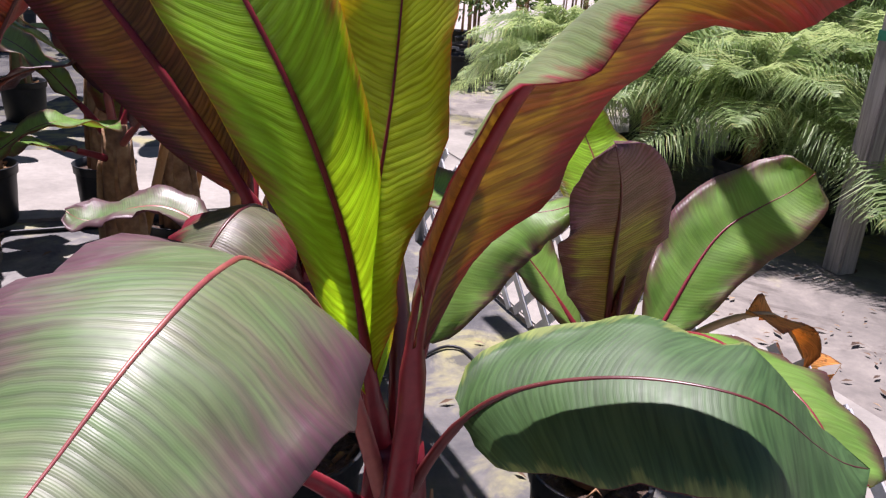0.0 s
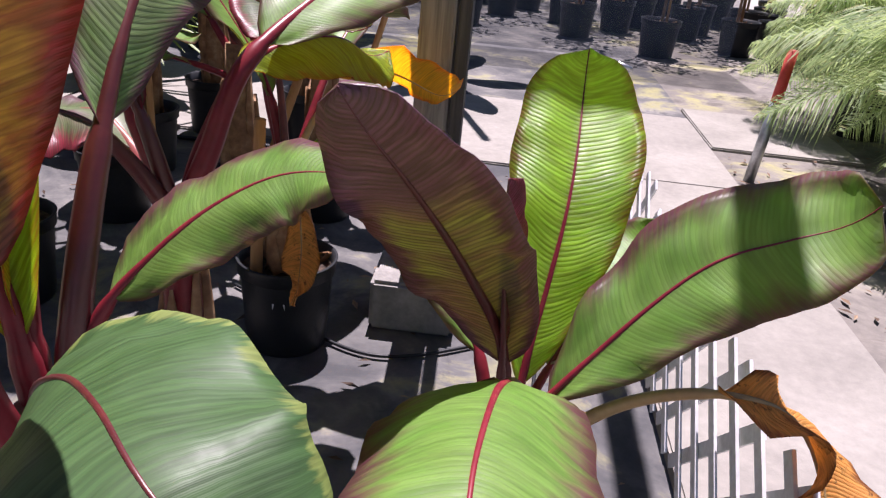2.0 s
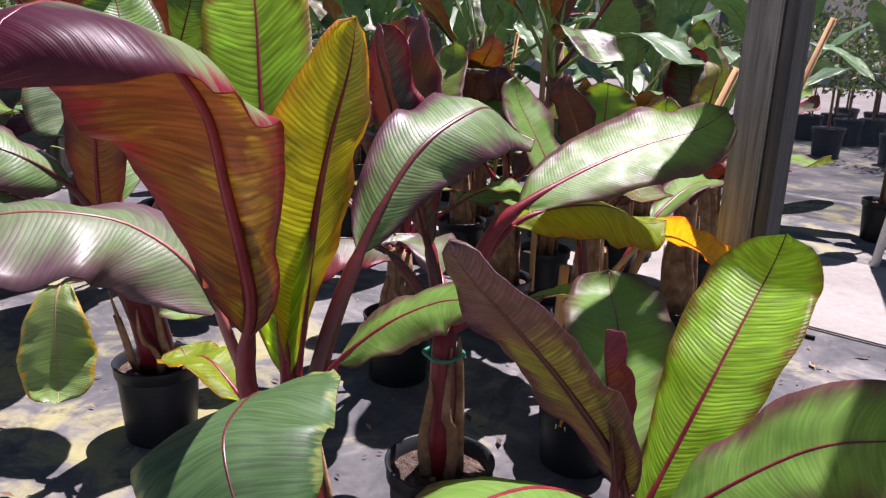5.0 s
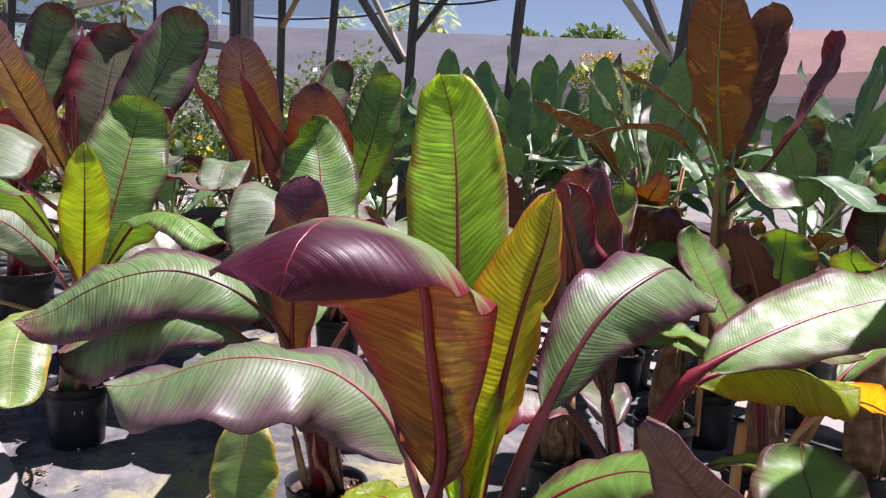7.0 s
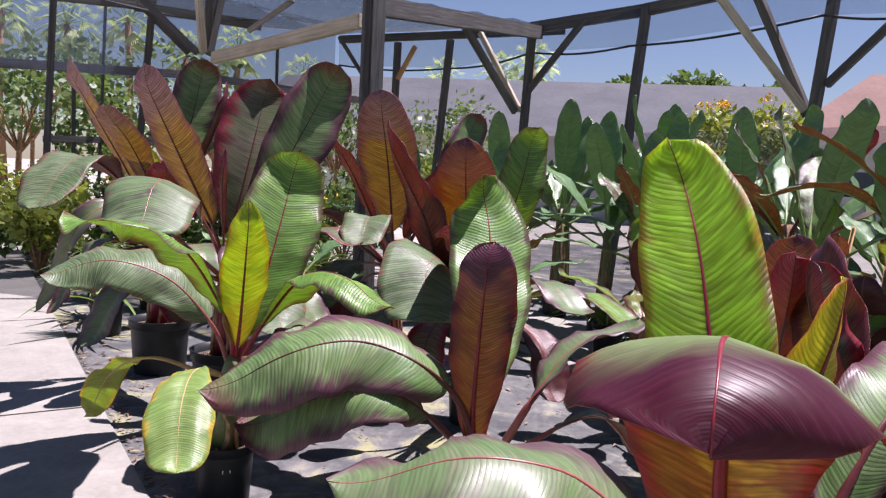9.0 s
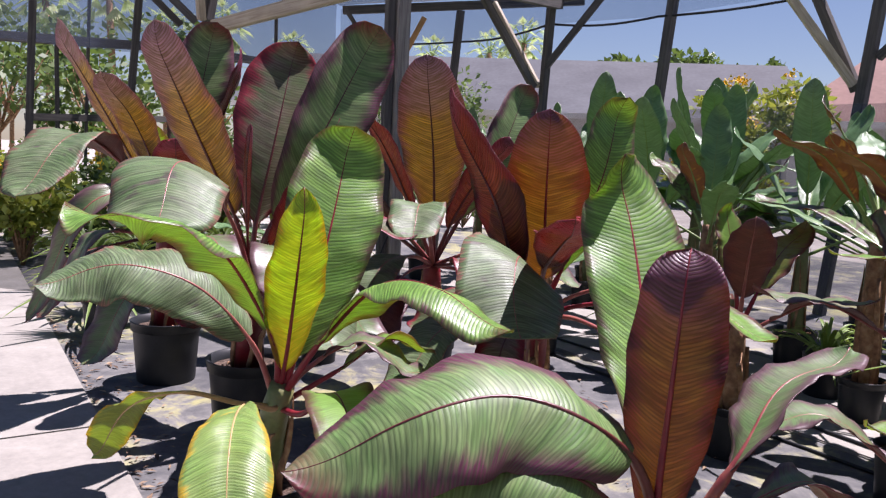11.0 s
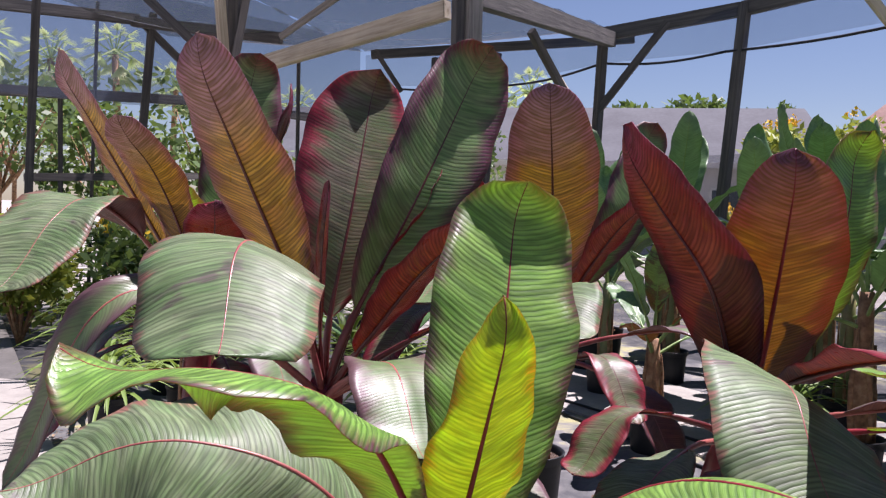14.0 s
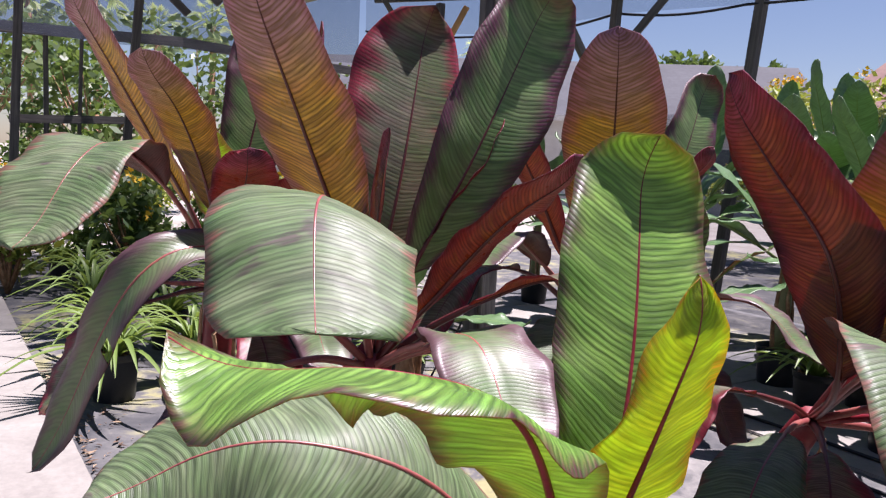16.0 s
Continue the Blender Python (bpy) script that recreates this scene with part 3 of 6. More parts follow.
def lathe(profile, n=40):
    """Faces of a turned shape; profile: (radius, height) pairs."""
    vs, fs = [], []
    for r, z in profile:
        for k in range(n):
            a = 2 * math.pi * k / n
            vs.append((r * math.cos(a), r * math.sin(a), z))
    for i in range(len(profile) - 1):
        for k in range(n):
            fs.append((i * n + k, i * n + (k + 1) % n, (i + 1) * n + (k + 1) % n, (i + 1) * n + k))
    return vs, fs


def tube(points, radii, n=8, flat=1.0, cap=True):
    """A tube along points."""
    P = [Vector(p) for p in points]
    vs, fs = [], []
    side = None
    for i, p in enumerate(P):
        t = (P[min(i + 1, len(P) - 1)] - P[max(i - 1, 0)]).normalized()
        if side is None:
            side = t.orthogonal().normalized()
        side = (side - side.dot(t) * t).normalized()
        oth = t.cross(side)
        for k in range(n):
            a = 2 * math.pi * k / n
            vs.append(p + radii[i] * (math.cos(a) * side + flat * math.sin(a) * oth))
    for i in range(len(P) - 1):
        for k in range(n):
            fs.append((i * n + k, i * n + (k + 1) % n, (i + 1) * n + (k + 1) % n, (i + 1) * n + k))
    if cap:
        fs.append(tuple(range(n - 1, -1, -1)))
        fs.append(tuple((len(P) - 1) * n + k for k in range(n)))
    return vs, fs


def joined(pieces):
    vs, fs = [], []
    for v, f in pieces:
        o = len(vs)
        vs += list(v)
        fs += [tuple(i + o for i in q) for q in f]
    return vs, fs


def glide(points, n):
    """n points evenly along a smooth curve through the given ones."""
    P = [Vector(p) for p in points]
    P = [2 * P[0] - P[1]] + P + [2 * P[-1] - P[-2]]
    fine = []
    for i in range(1, len(P) - 2):
        for k in range(24):
            t = k / 24
            a, b, c, d = P[i - 1:i + 3]
            fine.append(0.5 * ((2 * b) + (c - a) * t + (2 * a - 5 * b + 4 * c - d) * t * t + (3 * b - a - 3 * c + d) * t ** 3))
    fine.append(P[-2])
    cum = [0.0]
    for a, b in zip(fine, fine[1:]):
        cum.append(cum[-1] + (b - a).length)
    out, j = [], 0
    for k in range(n):
        s = cum[-1] * k / (n - 1)
        while j < len(cum) - 2 and cum[j + 1] < s:
            j += 1
        f = (s - cum[j]) / max(1e-9, cum[j + 1] - cum[j])
        out.append(fine[j].lerp(fine[j + 1], min(1, f)))
    return out, cum[-1]


U, V = Vector((0.92, 0.39, 0)).normalized(), Vector((-0.39, 0.92, 0)).normalized()
rng = random.Random(7)


def uv(u, v, z=0.0):
    return U * u + V * v + Vector((0, 0, z))


# ---- paddle-leaved plants ----
def leaf(plant, kind, points, width, start=0.3, twist=0.0, fold=14.0, droop=0.12, ripple=0.006, waves=2.6, taper=0.40, root=0.62, rib=0.014, roll=0.0, torn=0, label="", cx=None, curl=0.0, flip=False, hook=0.05, face=None):
    """A leaf under a plant: points run from its foot up the stalk and the midrib to its tip, in the plant's own space; start: where the blade begins."""
    n, m = 44, 12
    C, length = glide(points, n)
    seed = rng.random() * 50
    cx = Vector(cx if cx else (0, 0, 0))
    T = [(C[min(i + 1, n - 1)] - C[max(i - 1, 0)]).normalized() for i in range(n)]
    out = C[-1] - cx
    out.z = 0
    N = []
    for i in range(n):
        rad = C[i] - cx
        rad.z = 0
        rad = (rad * 0.5 + out * 0.5)
        rad = rad.normalized() if rad.length > 1e-4 else Vector((1, 0, 0))
        q = Vector((0, 0, 1)) - 0.85 * min(1.0, max(0.0, 0.35 + 1.5 * T[i].z)) * rad
        if face:
            q = Vector(face)
        q = q - q.dot(T[i]) * T[i]
        if N:
            q = q.normalized() * 0.35 + (N[-1] - N[-1].dot(T[i]) * T[i]).normalized() * 0.65
        N.append(q.normalized())
    i0 = int(start * (n - 1))
    for i in range(n):
        k = max(0.0, (i / (n - 1) - 0.86) / 0.14) ** 2
        C[i] = C[i] + (N[i] * hook - T[i] * hook * 0.5) * k * min(1.0, width / 0.25)
    rows, vs, uvs = n - i0, [], []
    for r in range(rows):
        i = i0 + r
        s = r / (rows - 1)
        nn = Matrix.Rotation(radians(roll + twist * s), 3, T[i]) @ N[i]
        side = T[i].cross(nn)
        w = width * 0.5 * max(0.0, (s + 0.004) ** root * (1.0 - s) ** taper) / ((root / (root + taper)) ** root * (taper / (root + taper)) ** taper)
        w = min(w, width * 0.53)
        for k in range(m + 1):
            v = 2 * k / m - 1
            a = abs(v)
            lift = math.tan(radians(fold)) * a * w - droop * a * a * w + curl * a ** 4 * w
            sg = 1 if v > 0 else -1
            rip = ripple * a ** 1.5 * (math.sin(waves * 6.283 * s + seed + 1.3 * sg) + 0.6 * math.sin(waves * 11.7 * s + 2 * seed - sg) + 0.18 * math.sin(waves * 21.0 * s + 3 * seed))
            rip += 0.016 * a * noise.noise(Vector((s * 5 + seed, v * 2, seed))) + 0.006 * a * noise.noise(Vector((s * 17 + seed, v * 3, seed)))
            ww = w * (1.04 - 0.025 * a * (1 + math.sin(waves * 9 * s + seed * sg)))
            lag = -0.035 * length * a ** 2 * math.sin(math.pi * min(1, s * 1.2))
            vs.append(C[i] + side * (v * ww * math.cos(radians(fold * 0.8))) + nn * (lift + rip) - T[i] * lag * (1 - s))
            uvs.append((s, (v + 1) / 2))
    top_n = len(vs)
    under = []
    for r in range(rows):
        i = i0 + r
        for k in range(m + 1):
            p = vs[r * (m + 1) + k]
            under.append(p - N[i] * 0.0018)
    allv = vs + under
    fs, idx = [], []
    gaps = {(rng.randrange(4, rows - 6), rng.choice((0, 1))) for _ in range(torn)}
    for r in range(rows - 1):
        for k in range(m):
            if any(r == g[0] and ((k < 4) if g[1] else (k > m - 5)) for g in gaps):
                continue
            a, b = r * (m + 1) + k, r * (m + 1) + k + 1
            c, d = a + m + 1, b + m + 1
            fs.append((a, b, d, c))
            idx.append(0)
            fs.append((a + top_n, c + top_n, d + top_n, b + top_n))
            idx.append(1)
        for k, other in ((0, False), (m, True)):
            a = r * (m + 1) + k
            q = (a, a + m + 1, a + m + 1 + top_n, a + top_n)
            fs.append(q if not other else q[::-1])
            idx.append(1)
    top, und = LM[kind][::-1] if flip else LM[kind]
    ob = mesh_ob("leaf", allv, fs, [top, und], plant, label, uv=uvs + uvs, index=idx)
    radii = [max(0.0016, rib * (1 - i / (n - 1)) ** 0.8 * (1.0 if i < i0 else 0.75)) for i in range(n)]
    cen = [C[i] - N[i] * (0.58 * radii[i] * min(1.0, (i - i0) / 5) if i >= i0 else 0) for i in range(n)]
    mesh_ob("midrib", *tube(cen, radii, 8, 0.8), RIB[kind], ob)
    return ob


def trunk(plant, height, r0, r1, material, lean=(0, 0), layers=0):
    pts = [Vector((lean[0] * s * s, lean[1] * s * s, height * s)) for s in (0, 0.25, 0.5, 0.75, 1.0)]
    rad = [r0, r0 * 0.92, (r0 + r1) / 2, r1 * 1.05, r1 * 0.9]
    ob = mesh_ob("pseudostem", *tube(pts, rad, 14), material, plant)
    for k in range(layers):
        a0 = k * 2.4
        strip = []
        for j in range(6):
            s = j / 5 * (0.55 + 0.4 * rng.random())
            p = pts[0].lerp(pts[-1], s)
            a = a0 + 0.25 * math.sin(j * 1.3 + k)
            rr = (r0 * (1 - s) + r1 * s) * 1.0 + 0.006
            strip.append(p + Vector((math.cos(a) * rr, math.sin(a) * rr, 0)))
        mesh_ob("husk", *tube(strip, [0.017, 0.02, 0.018, 0.015, 0.011, 0.003], 6, 0.35), husk, plant, "dry brown papery sheath")
    return ob


def pot(x, y, r=0.145, h=0.29, label_at=None, soil=True, turn=0.0, text="black plastic nursery pot on dusty weed cloth"):
    p = base("nursery_pot", x, y, 0, turn)
    prof = [(r * 0.1, 0.0), (r * 0.80, 0.0), (r * 0.82, 0.008), (r * 0.93, h * 0.84), (r * 0.93, h * 0.85), (r * 0.985, h * 0.855), (r * 1.0, h * 0.985), (r * 1.02, h), (r * 1.0, h * 1.006), (r * 0.95, h),
            (r * 0.90, h * 0.86)]
    mesh_ob("body", *lathe(prof, 44), pot_black, p)
    if soil:
        vs, fs = [], []
        k, rings = 28, 7
        for i in range(rings + 1):
            for j in range(k):
                a = 6.2832 * j / k
                q = r * 0.915 * i / rings
                vs.append((q * math.cos(a), q * math.sin(a), h * 0.87 + 0.022 * noise.noise(Vector((x * 9 + q * 30 * math.cos(a), y * 9 + q * 30 * math.sin(a), 0.3))) * (1 - (i / rings) ** 6)))
        for i in range(rings):
            for j in range(k):
                fs.append((i * k + j, i * k + (j + 1) % k, (i + 1) * k + (j + 1) % k, (i + 1) * k + j))
        mesh_ob("soil", vs, fs, soil_mat, p, "dark crumbly potting mix")
        for i in range(9):
            a, q = rng.random() * 6.283, r * (0.25 + 0.55 * rng.random())
            z = h * 0.88
            pts = [Vector((q * math.cos(a), q * math.sin(a), z)), Vector((q * math.cos(a) + 0.02, q * math.sin(a + 0.2), z + 0.012 + 0.02 * rng.random())), Vector((q * math.cos(a + 0.5), q * math.sin(a + 0.4), z + 0.004))]
            mesh_ob("mulch_chip", *tube(pts, [0.006, 0.008, 0.003], 5, 0.5), husk, p)
    if label_at is not None:
        a = radians(label_at)
        ob = part("label", box_bm(0.002, 0.036, 0.026, 0.0006), label_mat, p, "small white paper label")
        rr = r * 0.885
        ob.matrix_basis = pose(rr * math.cos(a), rr * math.sin(a), h * 0.62, 0, 6, label_at)
    return tagged(p, text, "plant pot", "nursery pots")


def plant(x, y, z=0.25, text="", category="banana plant"):
    p = base("banana_plant", x, y, z)
    return tagged(p, text or "red-leaved ornamental banana plant with broad paddle leaves in a pot", category, "banana plants")


def grown(p, specs):
    """Leaves of a plant from world points: (kind, points, width, options)."""
    o = p.matrix_basis.translation
    for kind, pts, width, opt in specs:
        leaf(p, kind, [Vector(q) - o for q in pts], width, **opt)


# ---- ground and slabs ----
g = bmesh.new()
for a, b in ((-400, -400), (400, -400), (400, 400), (-400, 400)):
    g.verts.new((a, b, -0.03))
g.faces.new(g.verts)
tagged(part("ground", g, field, None), "pale dry open ground around the nursery", "ground", kind="structure")


def slab(name, u0, u1, v0, v1, top, material, text, cat):
    bm = box_bm(u1 - u0, v1 - v0, 0.1, 0.008)
    ob = part(name, bm, material, None)
    c = uv((u0 + u1) / 2, (v0 + v1) / 2, top - 0.05)
    ob.matrix_basis = Matrix.Translation(c) @ Matrix.Rotation(math.atan2(U.y, U.x), 4, "Z")
    return tagged(ob, text, cat, kind="structure")


def cloth(name, u0, u1, v0, v1, material, text):
    """Ground cover with soft creases."""
    n, m = int((u1 - u0) * 7) + 2, int((v1 - v0) * 7) + 2
    vs, fs = [], []
    for i in range(n):
        for j in range(m):
            p = uv(u0 + (u1 - u0) * i / (n - 1), v0 + (v1 - v0) * j / (m - 1))
            p.z = 0.004 * noise.noise(p * 2.2) + 0.003 * noise.noise(p * 6.5)
            vs.append(p)
    for i in range(n - 1):
        for j in range(m - 1):
            a = i * m + j
            fs.append((a, a + m, a + m + 1, a + 1))
    return tagged(mesh_ob(name, vs, fs, material), text, "ground", kind="structure")


cloth("ground_bed", -14, 1.42, 0.56, 4.12, fabric, "dusty black weed cloth with pale dirt and algae stains")
cloth("ground_far_bed", -14, 2.22, 5.62, 14, fabric, "dusty black weed cloth between rows of potted trees")
cloth("ground_side_bed", 2.22, 6.5, -3, 14, dirt, "packed earth with yellow algae and dry leaf litter")
for k in range(7):
    slab("pavement_1", -19 + 3 * k, -16.01 + 3 * k, -6.0, 0.555, 0.02, concrete, "pale concrete walkway beside the plant bed", "pavement")
for k in range(5):
    slab("pavement_2", -14 + 3.1 * k, -10.91 + 3.1 * k, 4.125, 5.615, 0.015, concrete, "pale concrete walkway between the beds", "pavement")
slab("pavement_3", 1.43, 2.215, 0.56, 4.12, 0.02, concrete, "pale concrete path beside the white lattice", "pavement")
slab("pavement_4", 1.505, 2.215, 4.125, 5.615, 0.018, concrete, "pale concrete path crossing", "pavement")
slab("pavement_6", 2.22, 3.15, 4.9, 5.9, 0.022, concrete, "pale concrete path turning beside the palms", "pavement")
slab("pavement_5", 1.995, 6.0, -6.0, 0.555, 0.02, concrete, "pale concrete path", "pavement")

# ---- timber frame of the shade house ----
frame_thing = base("shade_house", 0, 0)
tagged(frame_thing, "weathered timber shade house frame with posts, braces and beams", "shade house", kind="structure")


def post_at(p, h, w=0.10, material=None, lean=(0, 0), d=None):
    return beam("post", (p[0], p[1], 0), (p[0] + lean[0], p[1] + lean[1], h), w, d or w, material or wood_dark, frame_thing)


MP = (-6.0, 0.69)
post_at(MP, 3.9, 0.11, wood_grey)
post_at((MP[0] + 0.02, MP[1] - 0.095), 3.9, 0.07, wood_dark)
beam("beam", (-8.21, -1.04, 2.78), (-6.20, 0.56, 2.95), 0.08, 0.13, wood_pale, frame_thing)
beam("beam", (-7.99, -1.20, 3.55), (-8.20, -1.16, 2.84), 0.07, 0.12, wood_pale, frame_thing)
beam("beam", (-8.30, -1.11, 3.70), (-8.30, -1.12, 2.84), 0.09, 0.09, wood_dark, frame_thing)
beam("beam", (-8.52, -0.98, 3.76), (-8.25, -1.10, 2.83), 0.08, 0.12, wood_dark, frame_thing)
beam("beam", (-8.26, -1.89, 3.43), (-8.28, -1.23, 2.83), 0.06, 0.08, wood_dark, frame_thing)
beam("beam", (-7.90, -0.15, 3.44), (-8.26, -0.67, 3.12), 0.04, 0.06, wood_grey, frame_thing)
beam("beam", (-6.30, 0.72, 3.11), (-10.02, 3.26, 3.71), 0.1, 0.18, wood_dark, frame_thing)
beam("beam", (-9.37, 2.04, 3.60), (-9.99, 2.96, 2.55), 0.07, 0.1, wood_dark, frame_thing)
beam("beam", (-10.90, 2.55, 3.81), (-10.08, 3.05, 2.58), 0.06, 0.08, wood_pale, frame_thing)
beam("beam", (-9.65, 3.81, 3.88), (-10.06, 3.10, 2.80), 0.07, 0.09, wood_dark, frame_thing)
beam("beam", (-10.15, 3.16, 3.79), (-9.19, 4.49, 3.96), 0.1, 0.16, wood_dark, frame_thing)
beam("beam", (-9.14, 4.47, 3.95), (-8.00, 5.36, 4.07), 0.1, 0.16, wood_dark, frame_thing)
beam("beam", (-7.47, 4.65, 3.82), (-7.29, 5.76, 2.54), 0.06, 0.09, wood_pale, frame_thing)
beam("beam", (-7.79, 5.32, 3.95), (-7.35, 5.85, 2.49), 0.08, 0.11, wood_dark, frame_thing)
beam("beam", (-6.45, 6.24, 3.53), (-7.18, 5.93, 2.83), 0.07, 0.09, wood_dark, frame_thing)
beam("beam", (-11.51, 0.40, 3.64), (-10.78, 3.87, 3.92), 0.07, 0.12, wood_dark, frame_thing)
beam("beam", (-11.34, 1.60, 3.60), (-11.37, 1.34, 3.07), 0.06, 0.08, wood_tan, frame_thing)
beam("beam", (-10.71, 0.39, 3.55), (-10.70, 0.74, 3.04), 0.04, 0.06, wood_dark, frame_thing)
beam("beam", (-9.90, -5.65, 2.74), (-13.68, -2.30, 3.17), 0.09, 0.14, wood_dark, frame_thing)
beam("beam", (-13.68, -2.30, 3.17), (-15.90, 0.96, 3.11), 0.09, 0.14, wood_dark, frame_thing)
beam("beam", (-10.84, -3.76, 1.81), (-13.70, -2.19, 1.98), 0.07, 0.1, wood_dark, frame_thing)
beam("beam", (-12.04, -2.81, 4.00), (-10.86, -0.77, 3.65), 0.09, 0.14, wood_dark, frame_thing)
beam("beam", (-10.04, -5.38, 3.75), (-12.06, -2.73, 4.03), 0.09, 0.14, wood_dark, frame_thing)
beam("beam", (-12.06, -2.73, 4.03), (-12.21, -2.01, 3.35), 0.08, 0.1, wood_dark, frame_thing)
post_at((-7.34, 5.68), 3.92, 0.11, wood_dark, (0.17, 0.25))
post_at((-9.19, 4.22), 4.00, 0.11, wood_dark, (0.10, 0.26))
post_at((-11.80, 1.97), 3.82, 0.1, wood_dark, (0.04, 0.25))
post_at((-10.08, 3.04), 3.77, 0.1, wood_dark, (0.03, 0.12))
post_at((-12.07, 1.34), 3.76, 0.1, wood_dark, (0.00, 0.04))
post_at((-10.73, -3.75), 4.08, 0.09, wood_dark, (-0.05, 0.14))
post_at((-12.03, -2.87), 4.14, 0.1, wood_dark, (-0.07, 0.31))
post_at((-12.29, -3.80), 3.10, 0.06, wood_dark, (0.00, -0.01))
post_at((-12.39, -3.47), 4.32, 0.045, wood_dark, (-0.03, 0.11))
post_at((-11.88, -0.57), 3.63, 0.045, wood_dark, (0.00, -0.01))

# Unseen overhead bars, added so a shadow stripe falls across the low plant's leaves.
beam("rafter", Vector((0.33, 2.49, 3.05)) - V * 0.5, Vector((0.33, 2.49, 3.05)) + V * 1.6, 0.09, 0.12, wood_grey, frame_thing)
beam("beam", (-0.30, 2.60, 3.10), Vector((0.33, 2.49, 3.17)) + V * 0.38, 0.07, 0.1, wood_grey, frame_thing)


def sheet(name, corners, material, text, sag=0.12, n=14, folds=0.0):
    """Netting hung between four corners."""
    a, b, c, d = [Vector(p) for p in corners]
    vs, fs = [], []
    for i in range(n + 1):
        for j in range(n + 1):
            s, t = i / n, j / n
            p = a.lerp(b, s).lerp(d.lerp(c, s), t)
            p.z -= sag * math.sin(math.pi * s) * math.sin(math.pi * min(1, t)) + folds * (math.sin(s * 22 + t * 3) + 0.5 * math.sin(s * 47 + t * 9))
            vs.append(p)
    for i in range(n):
        for j in range(n):
            q = i * (n + 1) + j
            fs.append((q, q + n + 1, q + n + 2, q + 1))
    return tagged(mesh_ob(name, vs, fs, material), text, "shade cloth", kind="structure")


sheet("shade_cloth_1", [(-6.30, 0.72, 3.2), (-10.02, 3.25, 3.84), (-12.91, 0.40, 3.95), (-8.21, -1.05, 3.50)], net_roof, "sagging grey shade cloth stretched as a roof", 0.14, 30, 0.012)
sheet("shade_cloth_2", [(-8.21, -1.05, 3.50), (-12.91, 0.40, 3.95), (-13.4, -2.6, 4.1), (-9.6, -3.9, 3.9)], net_roof, "sagging grey shade cloth stretched as a roof", 0.12, 30, 0.012)
top_line = [(-6.00, 6.47, 3.80), (-7.25, 5.81, 3.95), (-9.14, 4.47, 3.98), (-10.09, 3.19, 3.82), (-11.77, 2.22, 3.85), (-12.91, 0.41, 3.9)]
low_line = [(-5.98, 6.50, 3.48), (-7.24, 5.83, 3.62), (-9.20, 4.32, 3.47), (-10.10, 3.17, 3.43), (-11.76, 2.24, 3.35), (-12.91, 0.42, 3.43)]
for k in range(5):
    sheet("shade_cloth_band", [low_line[k], low_line[k + 1], top_line[k + 1], top_line[k]], net_thin, "blue-grey shade cloth valance hanging from the eave", 0.05, 8)
    a, b = Vector(low_line[k]), Vector(low_line[k + 1])
    pts = [a.lerp(b, i / 8) - Vector((0, 0, 0.06 * math.sin(math.pi * i / 8))) for i in range(9)]
    tagged(mesh_ob("edge_rope", *tube(pts, [0.016] * 9, 6), pot_black), "dark rope hem along the shade cloth", "rope")
sheet("shade_cloth_wall_1", [(-9.9, -5.65, 2.8), (-12.7, -3.0, 2.95), (-12.7, -3.0, 4.6), (-9.9, -5.65, 4.4)], net_wall, "dark blue shade cloth wall", 0.0, 8)
sheet("shade_cloth_wall_2", [(-12.7, -3.0, 2.95), (-13.3, 0.35, 3.0), (-13.3, 0.35, 4.2), (-12.7, -3.0, 4.6)], net_wall, "dark blue shade cloth wall", 0.0, 8)

sheet("shade_cloth_wall_3", [tuple(uv(-9, 7.75, 0.02)), tuple(uv(3.0, 7.75, 0.02)), tuple(uv(3.0, 7.75, 2.3)), tuple(uv(-9, 7.75, 2.3))], net_wall, "dark shade cloth curtain in front of the far bed", 0.02, 20)

# ---- timber post on its block, lattice and pipes beside the path ----
PA = Vector((-0.32, 2.52, 0))
pp = base("timber_post", PA.x, PA.y, 0, 23)
part("shaft", box_bm(0.10, 0.14, 3.2, 0.006, (0, 0, 1.78)), wood_grey, pp)
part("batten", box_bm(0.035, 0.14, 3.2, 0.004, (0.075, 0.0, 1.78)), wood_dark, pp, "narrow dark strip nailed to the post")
part("footing", box_bm(0.27, 0.27, 0.17, 0.012, (0, 0, 0.085)), block_mat, pp, "rough concrete pier block")
tagged(pp, "weathered grey timber post standing on a concrete block", "post")
tp = base("timber_post", 2.0, 3.62, 0, 20)
part("shaft", box_bm(0.11, 0.11, 3.0, 0.008, (0, 0, 1.5)), wood_grey, tp)
part("tape", box_bm(0.116, 0.116, 0.05, 0.003, (0, 0, 1.14)), tie_mat, tp, "band of green plastic tape")
tagged(tp, "weathered grey timber post with a band of green tape", "post")


